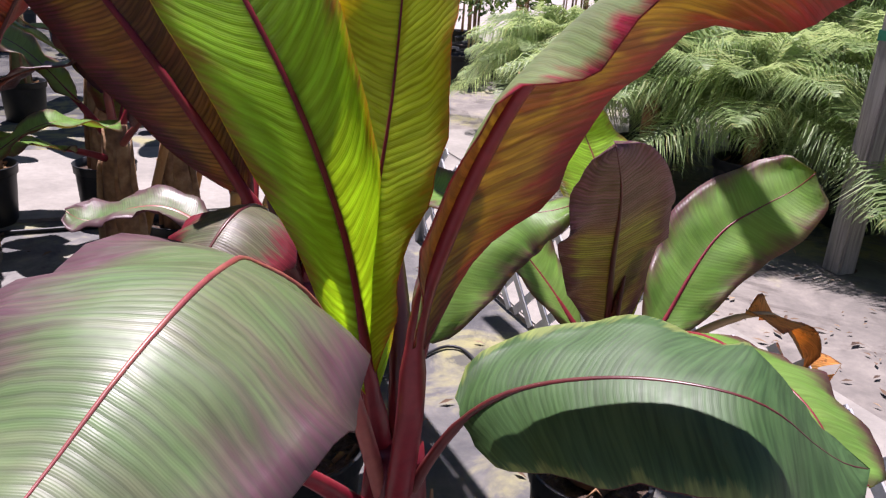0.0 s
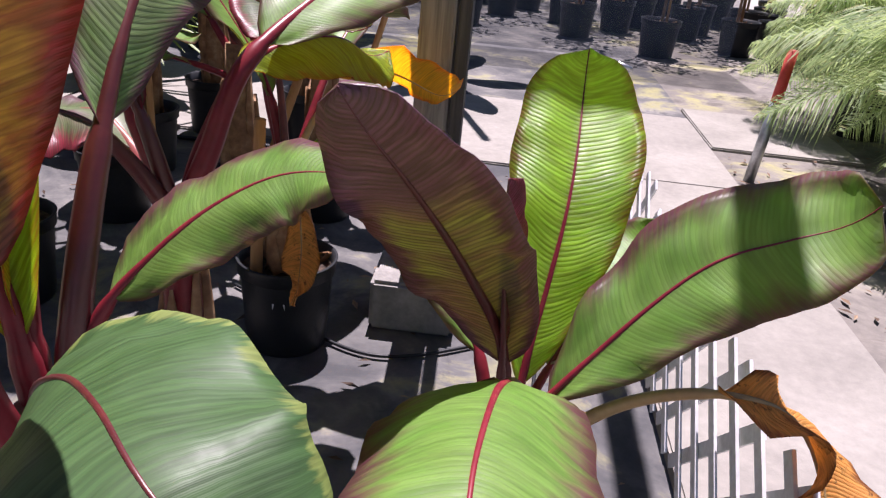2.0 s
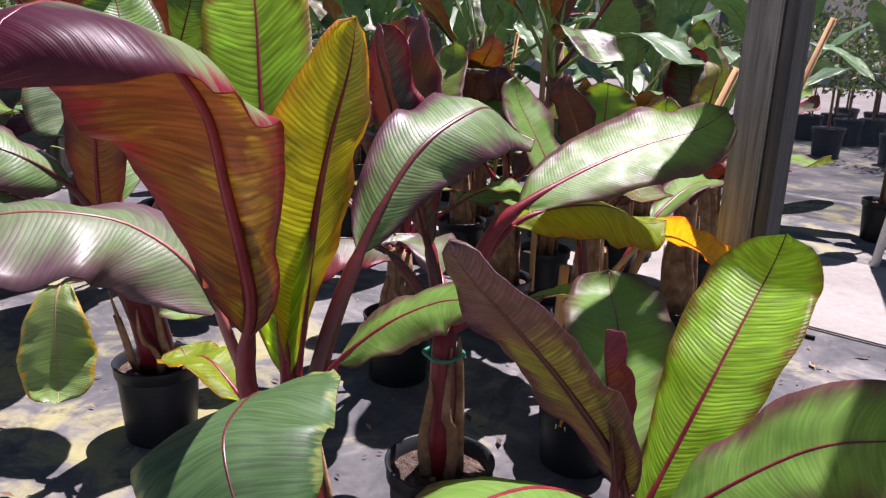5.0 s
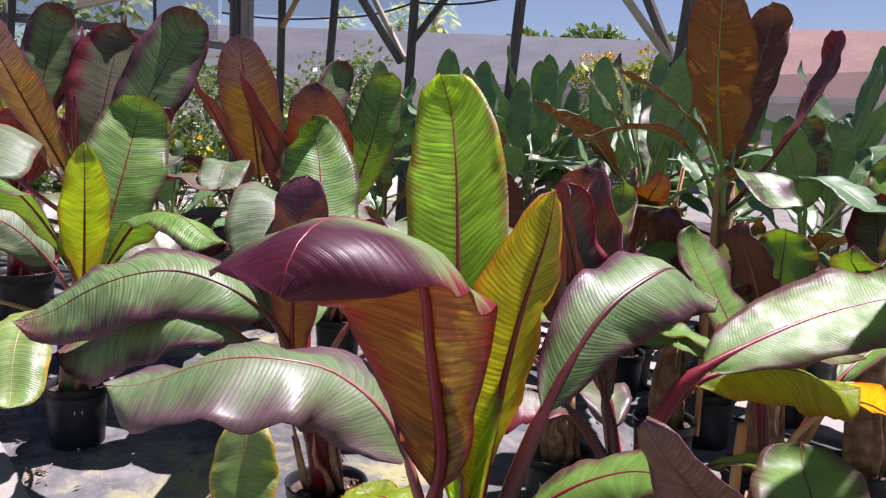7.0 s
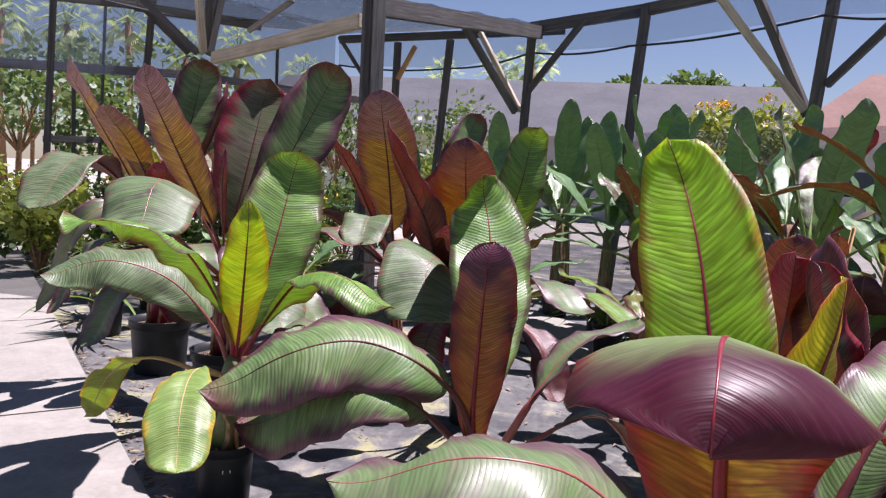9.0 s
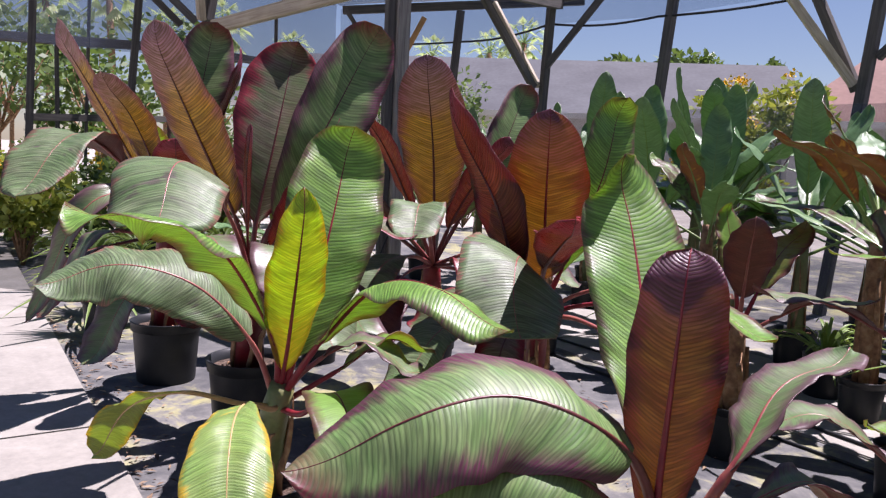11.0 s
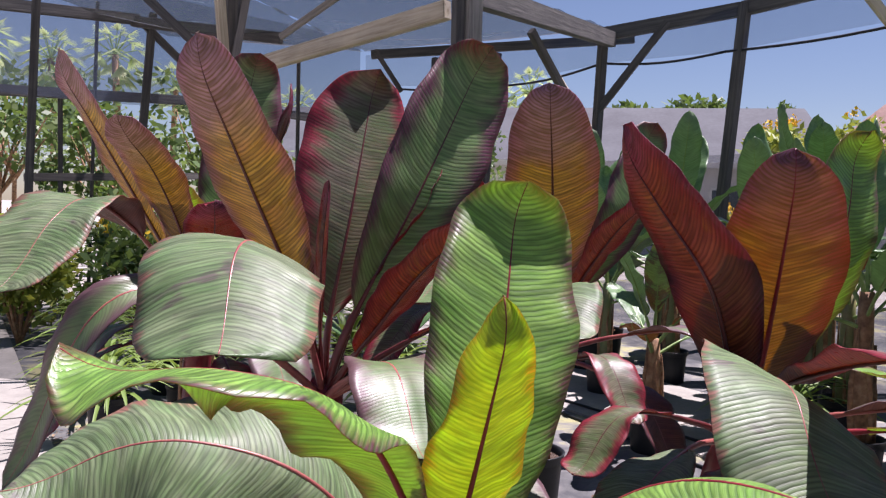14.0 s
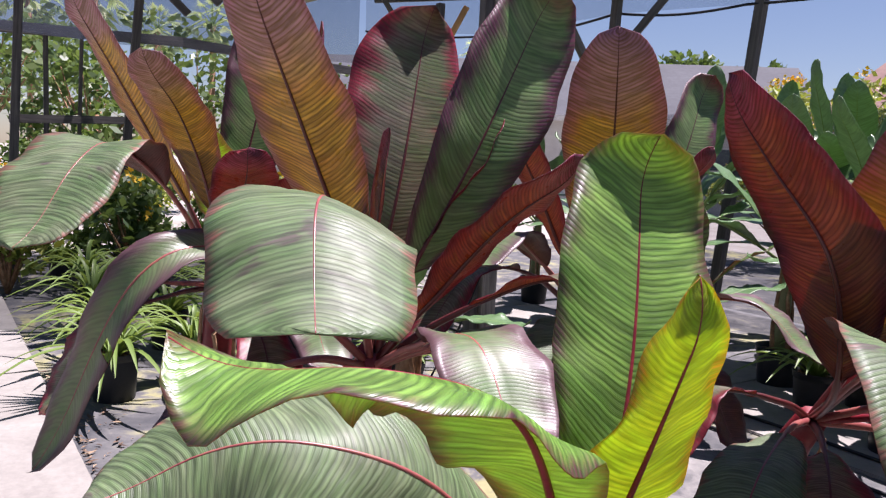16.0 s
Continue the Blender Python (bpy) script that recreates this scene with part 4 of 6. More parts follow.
def lattice(p0, p1, h, pitch=0.125, w=0.034):
    a, b = Vector(p0), Vector(p1)
    length = (b - a).length
    t = base("lattice_fence", a.x, a.y, 0, math.degrees(math.atan2(b.y - a.y, b.x - a.x)))
    step = pitch * 1.41421
    for sign in (1, -1):
        k = -int(h / step) - 1
        while k * step < length + h:
            x0, x1, z0, z1 = k * step, k * step + h, 0.02, h
            if sign < 0:
                x0, x1 = x1, x0
            saw = 0.0 if k % 2 else 0.05
            z1 = h - saw
            x1 = x0 + (z1 - z0) * sign
            lo, hi = Vector((x0, 0.004 * sign, z0)), Vector((x1, 0.004 * sign, z1))
            way = hi - lo
            s0, s1 = 0.0, 1.0
            for lim, up in ((0.0, False), (length, True)):
                if abs(way.x) > 1e-6:
                    s = (lim - lo.x) / way.x
                    if (way.x > 0) != up:
                        s0 = max(s0, s)
                    else:
                        s1 = min(s1, s)
            if s1 - s0 > 0.06:
                p, q = lo + way * s0, lo + way * s1
                c, ln = (p + q) / 2, (q - p).length
                rot = Matrix.Rotation(math.atan2(q.x - p.x, q.z - p.z), 4, "Y")
                part("slat", box_bm(w, 0.007, ln, 0.0, c, None, rot), white_pvc, t)
            k += 1
    return tagged(t, "low white plastic diamond lattice fence, dusty", "lattice fence")


lattice((1.08, 1.12), (-0.16, 3.95), 0.50)
vp = base("water_standpipe", -0.1, 3.7)
mesh_ob("riser", *tube([(0, 0, 0), (0, 0, 0.36), (0, 0, 0.62)], [0.024, 0.024, 0.022], 12), steel, vp)
part("valve_body", box_bm(0.05, 0.05, 0.07, 0.012, (0, 0, 0.64)), steel, vp)
mesh_ob("handwheel", *tube([(-0.06, 0, 0.70), (0, 0, 0.71), (0.06, 0, 0.70)], [0.009, 0.013, 0.009], 8), steel, vp)
mesh_ob("spout", *tube([(0.02, 0, 0.63), (0.06, -0.01, 0.62), (0.075, -0.01, 0.58)], [0.013, 0.013, 0.015], 10), steel, vp)
tagged(vp, "grey metal water standpipe with a tap handle", "standpipe")
wp = base("white_pole", -1.72, 5.35)
mesh_ob("pole", *tube([(0, 0, 0), (0.12, 0.12, 1.5), (0.22, 0.24, 3.0)], [0.028, 0.028, 0.027], 14), white_pvc, wp)
tagged(wp, "slender white painted pole leaning beside the path", "pole")
sk = base("marker_stake", 0.42, 4.9)
mesh_ob("stake", *tube([(0, 0, 0), (0.03, 0.0, 0.45)], [0.03, 0.028], 10), steel, sk)
mesh_ob("painted_top", *tube([(0.03, 0, 0.45), (0.045, 0, 0.72)], [0.029, 0.027], 10), red_tape, sk, "red painted end")
tagged(sk, "grey steel marker stake with a red painted top", "stake")


# ---- the potted red bananas ----
def opt(**k):
    return k


# the tall one by the start of the path
pot(-0.07, 1.06, 0.15, 0.29)
p = plant(-0.07, 1.06, 0.26, "red banana plant with tall amber and lime paddle leaves")
trunk(p, 0.36, 0.068, 0.05, stem_red, (0.0, -0.02), 5)
F = (-0.07, 1.05, 0.45)
grown(p, [
    ("ember", [F, (-0.05, 0.95, 0.72), (-0.04, 0.96, 0.92), (0.03, 0.91, 1.15), (0.11, 0.87, 1.28), (0.23, 0.79, 1.375), (0.35, 0.72, 1.41), (0.44, 0.665, 1.42), (0.51, 0.625, 1.395), (0.535, 0.61, 1.35)], 0.31, opt(start=0.28, root=0.6, taper=0.3, fold=-8, rib=0.026, droop=0.3, ripple=0.014, hook=0.0)),
    ("gold", [F, (-0.11, 1.06, 0.66), (-0.13, 1.08, 0.86), (-0.10, 1.12, 1.15), (-0.09, 1.2, 1.43)], 0.31, opt(start=0.26, fold=14, rib=0.024, root=0.8, taper=0.5, face=(-0.8, -0.6, 0.2), hook=0.02)),
    ("sheen", [F, (-0.07, 1.10, 0.74), (-0.11, 1.2, 0.96), (-0.17, 1.34, 1.14), (-0.24, 1.50, 1.22), (-0.31, 1.62, 1.22), (-0.36, 1.73, 1.1)], 0.23, opt(start=0.44, rib=0.026, fold=-8, droop=0.25, ripple=0.012, face=(0.45, 0.25, 0.85))),
    ("lime_glow", [F, (-0.12, 1.04, 0.77), (-0.16, 1.03, 0.98), (-0.25, 1.04, 1.2), (-0.41, 1.07, 1.44), (-0.65, 1.11, 1.66)], 0.25, opt(start=0.2, fold=12, rib=0.024, face=(0.72, -0.66, 0.3))),
    ("dusk", [F, (-0.12, 0.96, 0.72), (-0.17, 0.89, 0.92), (-0.22, 0.79, 1.015), (-0.22, 0.68, 1.055), (-0.23, 0.56, 1.06), (-0.26, 0.45, 1.02), (-0.30, 0.33, 0.94)], 0.31, opt(start=0.38, root=0.40, taper=0.36, rib=0.017, fold=-8, droop=0.22, ripple=0.014, face=(0.2, 0.05, 0.95))),
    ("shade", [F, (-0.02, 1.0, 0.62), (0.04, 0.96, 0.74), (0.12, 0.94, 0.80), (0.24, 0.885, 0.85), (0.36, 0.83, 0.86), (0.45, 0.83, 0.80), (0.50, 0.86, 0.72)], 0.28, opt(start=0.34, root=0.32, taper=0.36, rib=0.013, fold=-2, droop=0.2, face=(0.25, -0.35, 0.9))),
    ("green", [F, (-0.05, 1.1, 0.70), (0.0, 1.18, 0.82), (0.06, 1.27, 0.89), (0.13, 1.32, 0.92), (0.23, 1.33, 0.92)], 0.15, opt(start=0.46, root=0.45, rib=0.016, fold=0, droop=0.2, face=(0.25, -0.3, 0.95))),
    ("gold", [F, (-0.2, 0.98, 0.6), (-0.32, 0.92, 0.68), (-0.46, 0.88, 0.62)], 0.17, opt(start=0.45, rib=0.02)),
])

# the low spreading one by the lattice
pot(0.36, 1.5, 0.145, 0.28)
p = plant(0.36, 1.5, 0.25, "low red banana plant with spreading leaves beside a white lattice")
trunk(p, 0.22, 0.06, 0.045, husk, (0.02, 0.02), 6)
F = (0.38, 1.52, 0.38)
grown(p, [
    ("wine", [F, (0.36, 1.55, 0.60), (0.325, 1.45, 0.78), (0.29, 1.31, 0.95), (0.25, 1.20, 1.07)], 0.215, opt(start=0.26, fold=8, rib=0.017, hook=0.02, root=0.55, taper=0.48, face=(-0.3, 0.78, 0.45))),
    ("lime_glow", [F, (0.39, 1.57, 0.55), (0.37, 1.74, 0.82), (0.29, 1.97, 1.03)], 0.225, opt(start=0.22, fold=10, rib=0.015, root=0.75, hook=0.02, face=(0.15, -0.3, 0.95))),
    ("green", [F, (0.45, 1.53, 0.56), (0.60, 1.67, 0.77), (0.72, 1.72, 0.85), (0.85, 1.76, 0.905)], 0.235, opt(start=0.27, fold=8, rib=0.015, root=0.6, taper=0.32, face=(0.0, -0.55, 0.8))),
    ("green", [F, (0.42, 1.46, 0.60), (0.45, 1.30, 0.72), (0.50, 1.12, 0.755), (0.545, 1.0, 0.735), (0.57, 0.90, 0.65)], 0.26, opt(start=0.34, fold=-4, droop=0.25, rib=0.016, root=0.35, taper=0.35)),
    ("green", [F, (0.30, 1.58, 0.58), (0.1, 1.72, 0.78), (-0.10, 1.84, 0.82)], 0.24, opt(start=0.28, rib=0.015)),
    ("red", [F, (0.37, 1.52, 0.6), (0.365, 1.49, 0.78), (0.36, 1.46, 0.93)], 0.05, opt(start=0.4, fold=60, droop=0, rib=0.012, ripple=0.003)),
    ("dead", [F, (0.55, 1.6, 0.55), (0.72, 1.63, 0.62), (0.83, 1.68, 0.56), (0.90, 1.62, 0.42), (0.93, 1.56, 0.26)], 0.17, opt(start=0.45, ripple=0.02, rib=0.016, torn=2, label="withered orange-brown torn leaf")),
    ("green", [F, (0.40, 1.70, 0.52), (0.44, 1.88, 0.61), (0.49, 2.06, 0.69)], 0.2, opt(start=0.35, rib=0.014)),
])

# the one with a bare sheathed stem and a green tie
pot(-0.3, 1.5, 0.145, 0.30)
p = plant(-0.3, 1.5, 0.27, "young red banana plant with dry sheathed stem and green tie")
trunk(p, 0.42, 0.043, 0.032, stem_red, (0.0, 0.0), 5)
mesh_ob("tie", *tube([(0.052 * math.cos(a / 3), 0.052 * math.sin(a / 3), 0.34 + 0.004 * math.sin(a)) for a in range(20)], [0.005] * 20, 6), tie_mat, p, "green plastic tie")
F = (-0.3, 1.5, 0.66)
grown(p, [
    ("amber", [F, (-0.38, 1.5, 0.82), (-0.52, 1.52, 1.03), (-0.73, 1.58, 1.27), (-0.93, 1.65, 1.44)], 0.25, opt(start=0.24, fold=12, rib=0.022, face=(-0.5, 0.75, 0.4))),
    ("red", [F, (-0.36, 1.47, 0.9), (-0.46, 1.42, 1.18), (-0.52, 1.37, 1.42)], 0.13, opt(start=0.3, fold=45, droop=0, rib=0.018, ripple=0.004)),
    ("green", [F, (-0.26, 1.54, 0.80), (-0.22, 1.62, 0.98), (-0.22, 1.95, 1.12), (-0.2, 2.28, 1.19)], 0.27, opt(start=0.38, fold=4, rib=0.024, face=(0.45, -0.2, 0.85))),
    ("gold", [F, (-0.30, 1.58, 0.82), (-0.30, 1.72, 0.95), (-0.27, 1.95, 0.97), (-0.28, 2.16, 0.87)], 0.22, opt(start=0.4, fold=-8, droop=0.3, rib=0.018, face=(0.3, -0.1, 0.9))),
    ("red", [F, (-0.33, 1.44, 0.78), (-0.34, 1.33, 0.90), (-0.36, 1.2, 0.92), (-0.4, 1.08, 0.84)], 0.22, opt(start=0.42, fold=-10, droop=0.3, rib=0.02)),
    ("dusk", [F, (-0.44, 1.56, 0.72), (-0.62, 1.6, 0.80), (-0.82, 1.58, 0.74)], 0.2, opt(start=0.4, rib=0.022)),
    ("green", [F, (-0.22, 1.6, 0.74), (-0.12, 1.74, 0.80), (0.0, 1.85, 0.76)], 0.13, opt(start=0.45, rib=0.014)),
])

# behind it, with a yellowing leaf
pot(-0.56, 2.15, 0.145, 0.28, label_at=-62)
p = plant(-0.56, 2.15, 0.25, "red banana plant with a bright yellow dying leaf")
trunk(p, 0.3, 0.06, 0.045, husk, (0.0, 0.0), 6)
F = (-0.56, 2.15, 0.5)
grown(p, [
    ("yellow", [F, (-0.50, 2.2, 0.70), (-0.36, 2.26, 0.84), (-0.15, 2.36, 0.76)], 0.25, opt(roll=-35, start=0.5, rib=0.013, label="yellow and orange dying leaf")),
    ("amber", [F, (-0.64, 2.15, 0.8), (-0.62, 2.18, 0.98), (-0.37, 2.26, 0.90)], 0.24, opt(start=0.45, rib=0.015)),
    ("green", [F, (-0.6, 2.4, 0.8), (-0.68, 2.7, 0.92), (-0.76, 3.0, 0.83)], 0.2, opt(start=0.4, rib=0.015)),
    ("green", [F, (-0.62, 2.12, 0.8), (-0.8, 2.08, 1.05), (-0.98, 2.05, 1.25)], 0.2, opt(start=0.3, rib=0.016)),
    ("red", [F, (-0.55, 2.1, 0.8), (-0.52, 2.0, 1.0), (-0.4, 1.9, 0.92)], 0.16, opt(start=0.45, rib=0.014)),
    ("dead", [F, (-0.45, 2.05, 0.52), (-0.38, 1.98, 0.42), (-0.38, 1.96, 0.25)], 0.1, opt(start=0.4, rib=0.01, label="withered brown hanging leaf")),
])

pot(-1.4, 1.85, 0.145, 0.28, label_at=-48)
p = plant(-1.4, 1.85, 0.25, "red banana plant with dusky leaves in a black pot")
trunk(p, 0.3, 0.065, 0.05, husk, (0.0, 0.0), 6)
F = (-1.4, 1.85, 0.5)
grown(p, [
    ("dusk", [F, (-1.36, 1.8, 0.75), (-1.2, 1.72, 1.0), (-0.98, 1.66, 1.05)], 0.22, opt(start=0.4, rib=0.016)),
    ("amber", [F, (-1.34, 1.83, 0.8), (-1.18, 1.76, 1.1), (-1.0, 1.68, 1.44)], 0.21, opt(start=0.3, rib=0.016)),
    ("red", [F, (-1.25, 1.78, 0.8), (-0.95, 1.62, 1.1), (-0.72, 1.5, 1.4)], 0.15, opt(start=0.35, rib=0.016, fold=35)),
    ("green", [F, (-1.48, 1.95, 0.8), (-1.62, 2.1, 1.1), (-1.74, 2.25, 1.34)], 0.2, opt(start=0.3, rib=0.016, flip=True)),
    ("green", [F, (-1.45, 2.0, 0.75), (-1.55, 2.25, 1.0), (-1.6, 2.5, 1.15)], 0.2, opt(start=0.35, rib=0.016)),
    ("green", [F, (-1.25, 1.95, 0.72), (-1.1, 2.1, 0.85), (-0.95, 2.25, 0.80)], 0.18, opt(start=0.4, rib=0.015)),
    ("dusk", [F, (-1.5, 1.7, 0.7), (-1.6, 1.5, 0.85), (-1.65, 1.3, 0.78)], 0.2, opt(start=0.4, rib=0.015)),
])

# further along: one with a lime leaf, its lower leaves fading
pot(-2.5, -0.13, 0.145, 0.29, label_at=12)
p = plant(-2.5, -0.13, 0.26, "banana plant with a glowing lime leaf and fading yellow lower leaves")
trunk(p, 0.45, 0.065, 0.05, stem_green, (0.16, 0.06), 4)
F = (-2.4, -0.09, 0.62)
grown(p, [
    ("lime", [F, (-2.32, -0.06, 0.82), (-2.20, -0.03, 1.1), (-2.06, 0.0, 1.43)], 0.20, opt(start=0.2, fold=10, rib=0.014, root=0.7, taper=0.7)),
    ("ribbed", [F, (-2.36, -0.03, 0.82), (-2.46, 0.07, 1.2), (-2.68, 0.16, 1.64)], 0.36, opt(face=(0.97, 0.18, 0.2), hook=0.06, start=0.2, fold=10, rib=0.018)),
    ("ribbed", [F, (-2.3, -0.1, 0.88), (-2.08, -0.25, 1.22), (-1.96, -0.45, 1.335), (-2.04, -0.71, 1.30)], 0.25, opt(start=0.28, fold=-5, droop=0.3, ripple=0.016, rib=0.016)),
    ("sage", [F, (-2.33, -0.17, 0.86), (-2.28, -0.33, 1.06), (-2.26, -0.52, 1.14), (-2.25, -0.68, 1.13), (-2.22, -0.84, 1.04)], 0.25, opt(start=0.3, fold=-6, droop=0.25, rib=0.014, root=0.4, ripple=0.012, face=(0.6, 0.0, 0.8))),
    ("ribbed", [F, (-2.2, 0.05, 0.9), (-1.98, 0.22, 1.14), (-1.76, 0.38, 1.17), (-1.56, 0.54, 1.05)], 0.21, opt(start=0.3, fold=-4, droop=0.35, ripple=0.0125, rib=0.016)),
    ("green", [F, (-2.4, 0.12, 0.75), (-2.5, 0.32, 0.85), (-2.6, 0.5, 0.74)], 0.2, opt(start=0.35, rib=0.014)),
    ("fading", [F, (-2.25, -0.1, 0.66), (-1.98, -0.18, 0.76), (-1.72, -0.19, 0.70), (-1.52, -0.17, 0.48)], 0.24, opt(start=0.4, rib=0.013, droop=0.3)),
    ("fading", [F, (-2.25, -0.2, 0.68), (-2.0, -0.36, 0.8), (-2.2, -0.56, 0.68), (-2.44, -0.72, 0.4)], 0.14, opt(start=0.42, rib=0.012, twist=40)),
    ("green", [F, (-2.2, 0.0, 0.66), (-1.85, 0.1, 0.84), (-1.52, 0.16, 0.74)], 0.22, opt(start=0.4, rib=0.014)),
    ("dusk", [F, (-2.45, 0.02, 0.75), (-2.42, 0.22, 0.86), (-2.35, 0.42, 0.72)], 0.2, opt(start=0.38, rib=0.014)),
])

# one with an upright amber leaf
pot(-1.29, 0.9, 0.145, 0.28)
p = plant(-1.29, 0.9, 0.25, "red banana plant with an upright amber leaf and arching plum leaves")
trunk(p, 0.4, 0.065, 0.05, stem_red, (0.12, -0.1), 4)
F = (-1.19, 0.81, 0.62)
grown(p, [
    ("amber", [F, (-1.12, 0.76, 0.82), (-1.10, 0.76, 1.1), (-1.11, 0.78, 1.40)], 0.20, opt(start=0.2, fold=14, rib=0.016)),
    ("sheen", [F, (-1.1, 0.72, 0.88), (-1.03, 0.58, 1.03), (-1.05, 0.40, 1.09), (-1.03, 0.2, 1.05), (-1.08, -0.02, 0.90)], 0.28, opt(start=0.34, fold=-6, droop=0.3, rib=0.016, root=0.4, ripple=0.012, face=(0.55, -0.1, 0.8))),
    ("ribbed", [F, (-1.28, 0.82, 0.85), (-1.52, 0.88, 1.15), (-1.72, 0.89, 1.44), (-1.78, 0.82, 1.56)], 0.30, opt(hook=0.09, start=0.22, fold=6, rib=0.02)),
    ("dusk", [F, (-1.15, 0.95, 0.9), (-1.25, 1.12, 1.05), (-1.35, 1.38, 1.08)], 0.2, opt(start=0.35, rib=0.017)),
    ("sheen", [F, (-1.1, 0.68, 0.80), (-0.98, 0.5, 0.96), (-1.04, 0.3, 0.93), (-1.15, 0.08, 0.78)], 0.24, opt(start=0.36, fold=-4, droop=0.3, rib=0.015, ripple=0.012, face=(0.55, -0.1, 0.8))),
    ("fading", [F, (-1.08, 0.7, 0.66), (-0.95, 0.62, 0.66), (-0.86, 0.6, 0.36)], 0.2, opt(start=0.42, rib=0.012, droop=0.3)),
    ("green", [F, (-1.05, 0.86, 0.7), (-0.9, 0.92, 0.74), (-0.76, 0.95, 0.58)], 0.18, opt(start=0.4, rib=0.013)),
    ("dusk", [F, (-1.2, 0.98, 0.75), (-1.22, 1.2, 0.82), (-1.25, 1.38, 0.62)], 0.2, opt(start=0.4, rib=0.014)),
])

# tall red one
pot(-3.9, -0.3, 0.225, 0.40, label_at=5)
p = plant(-3.9, -0.3, 0.36, "tall dark red banana plant with broad leaves, large pot")
trunk(p, 0.55, 0.085, 0.07, stem_red, (0.2, 0.03), 5)
F = (-3.72, -0.28, 0.85)
grown(p, [
    ("red", [F, (-3.72, -0.27, 1.12), (-3.8, -0.19, 1.55), (-4.02, -0.09, 2.13)], 0.45, opt(face=(0.92, 0.3, 0.3), hook=0.06, start=0.24, fold=-12, rib=0.018)),
    ("sheen", [F, (-3.68, -0.2, 1.12), (-3.72, 0.05, 1.61), (-3.92, 0.35, 2.23)], 0.40, opt(face=(0.88, 0.4, 0.3), hook=0.06, start=0.24, fold=14, rib=0.02)),
    ("sage", [F, (-3.5, -0.35, 1.15), (-3.1, -0.45, 1.42), (-2.76, -0.51, 1.46), (-2.45, -0.515, 1.21)], 0.42, opt(start=0.40, fold=-3, droop=0.2, rib=0.016, root=0.3, taper=0.2, face=(0.7, 0.0, 0.7))),
    ("dusk", [F, (-3.5, -0.45, 1.05), (-3.22, -0.7, 1.3), (-3.05, -0.92, 1.25), (-3.14, -1.16, 0.74)], 0.14, opt(start=0.34, rib=0.016, torn=1, face=(0.75, -0.3, 0.6))),
    ("red", [F, (-3.5, -0.15, 1.1), (-3.3, 0.05, 1.4), (-3.2, 0.28, 1.58)], 0.26, opt(start=0.3, rib=0.018)),
    ("plum", [F, (-3.6, -0.36, 1.2), (-3.42, -0.52, 1.6), (-3.24, -0.72, 2.08)], 0.33, opt(taper=0.5, start=0.3, fold=14, rib=0.018)),
    ("red", [F, (-3.64, -0.3, 1.1), (-3.52, -0.3, 1.4), (-3.46, -0.28, 1.66)], 0.06, opt(start=0.3, fold=60, droop=0, rib=0.012, ripple=0.003)),
    ("dusk", [F, (-3.4, -0.2, 1.0), (-3.0, -0.1, 1.12), (-2.7, -0.05, 0.9)], 0.3, opt(start=0.42, rib=0.018)),
    ("sage", [F, (-3.35, -0.12, 1.02), (-2.95, 0.02, 1.02), (-2.62, 0.12, 0.72)], 0.30, opt(start=0.42, rib=0.018, fold=-4)),
    ("dusk", [F, (-3.45, -0.1, 0.98), (-3.15, 0.12, 0.95), (-2.95, 0.32, 0.66)], 0.26, opt(start=0.42, rib=0.018)),
    ("red", [F, (-3.6, -0.05, 1.05), (-3.4, 0.25, 1.22), (-3.2, 0.5, 1.12)], 0.22, opt(start=0.4, rib=0.018)),
    ("dusk", [F, (-3.45, -0.5, 0.95), (-3.2, -0.75, 0.9), (-3.05, -0.9, 0.55)], 0.26, opt(start=0.42, rib=0.018)),
    ("red", [F, (-3.75, -0.15, 1.2), (-3.8, 0.05, 1.5), (-3.85, 0.2, 1.75)], 0.26, opt(start=0.3, rib=0.018)),
])

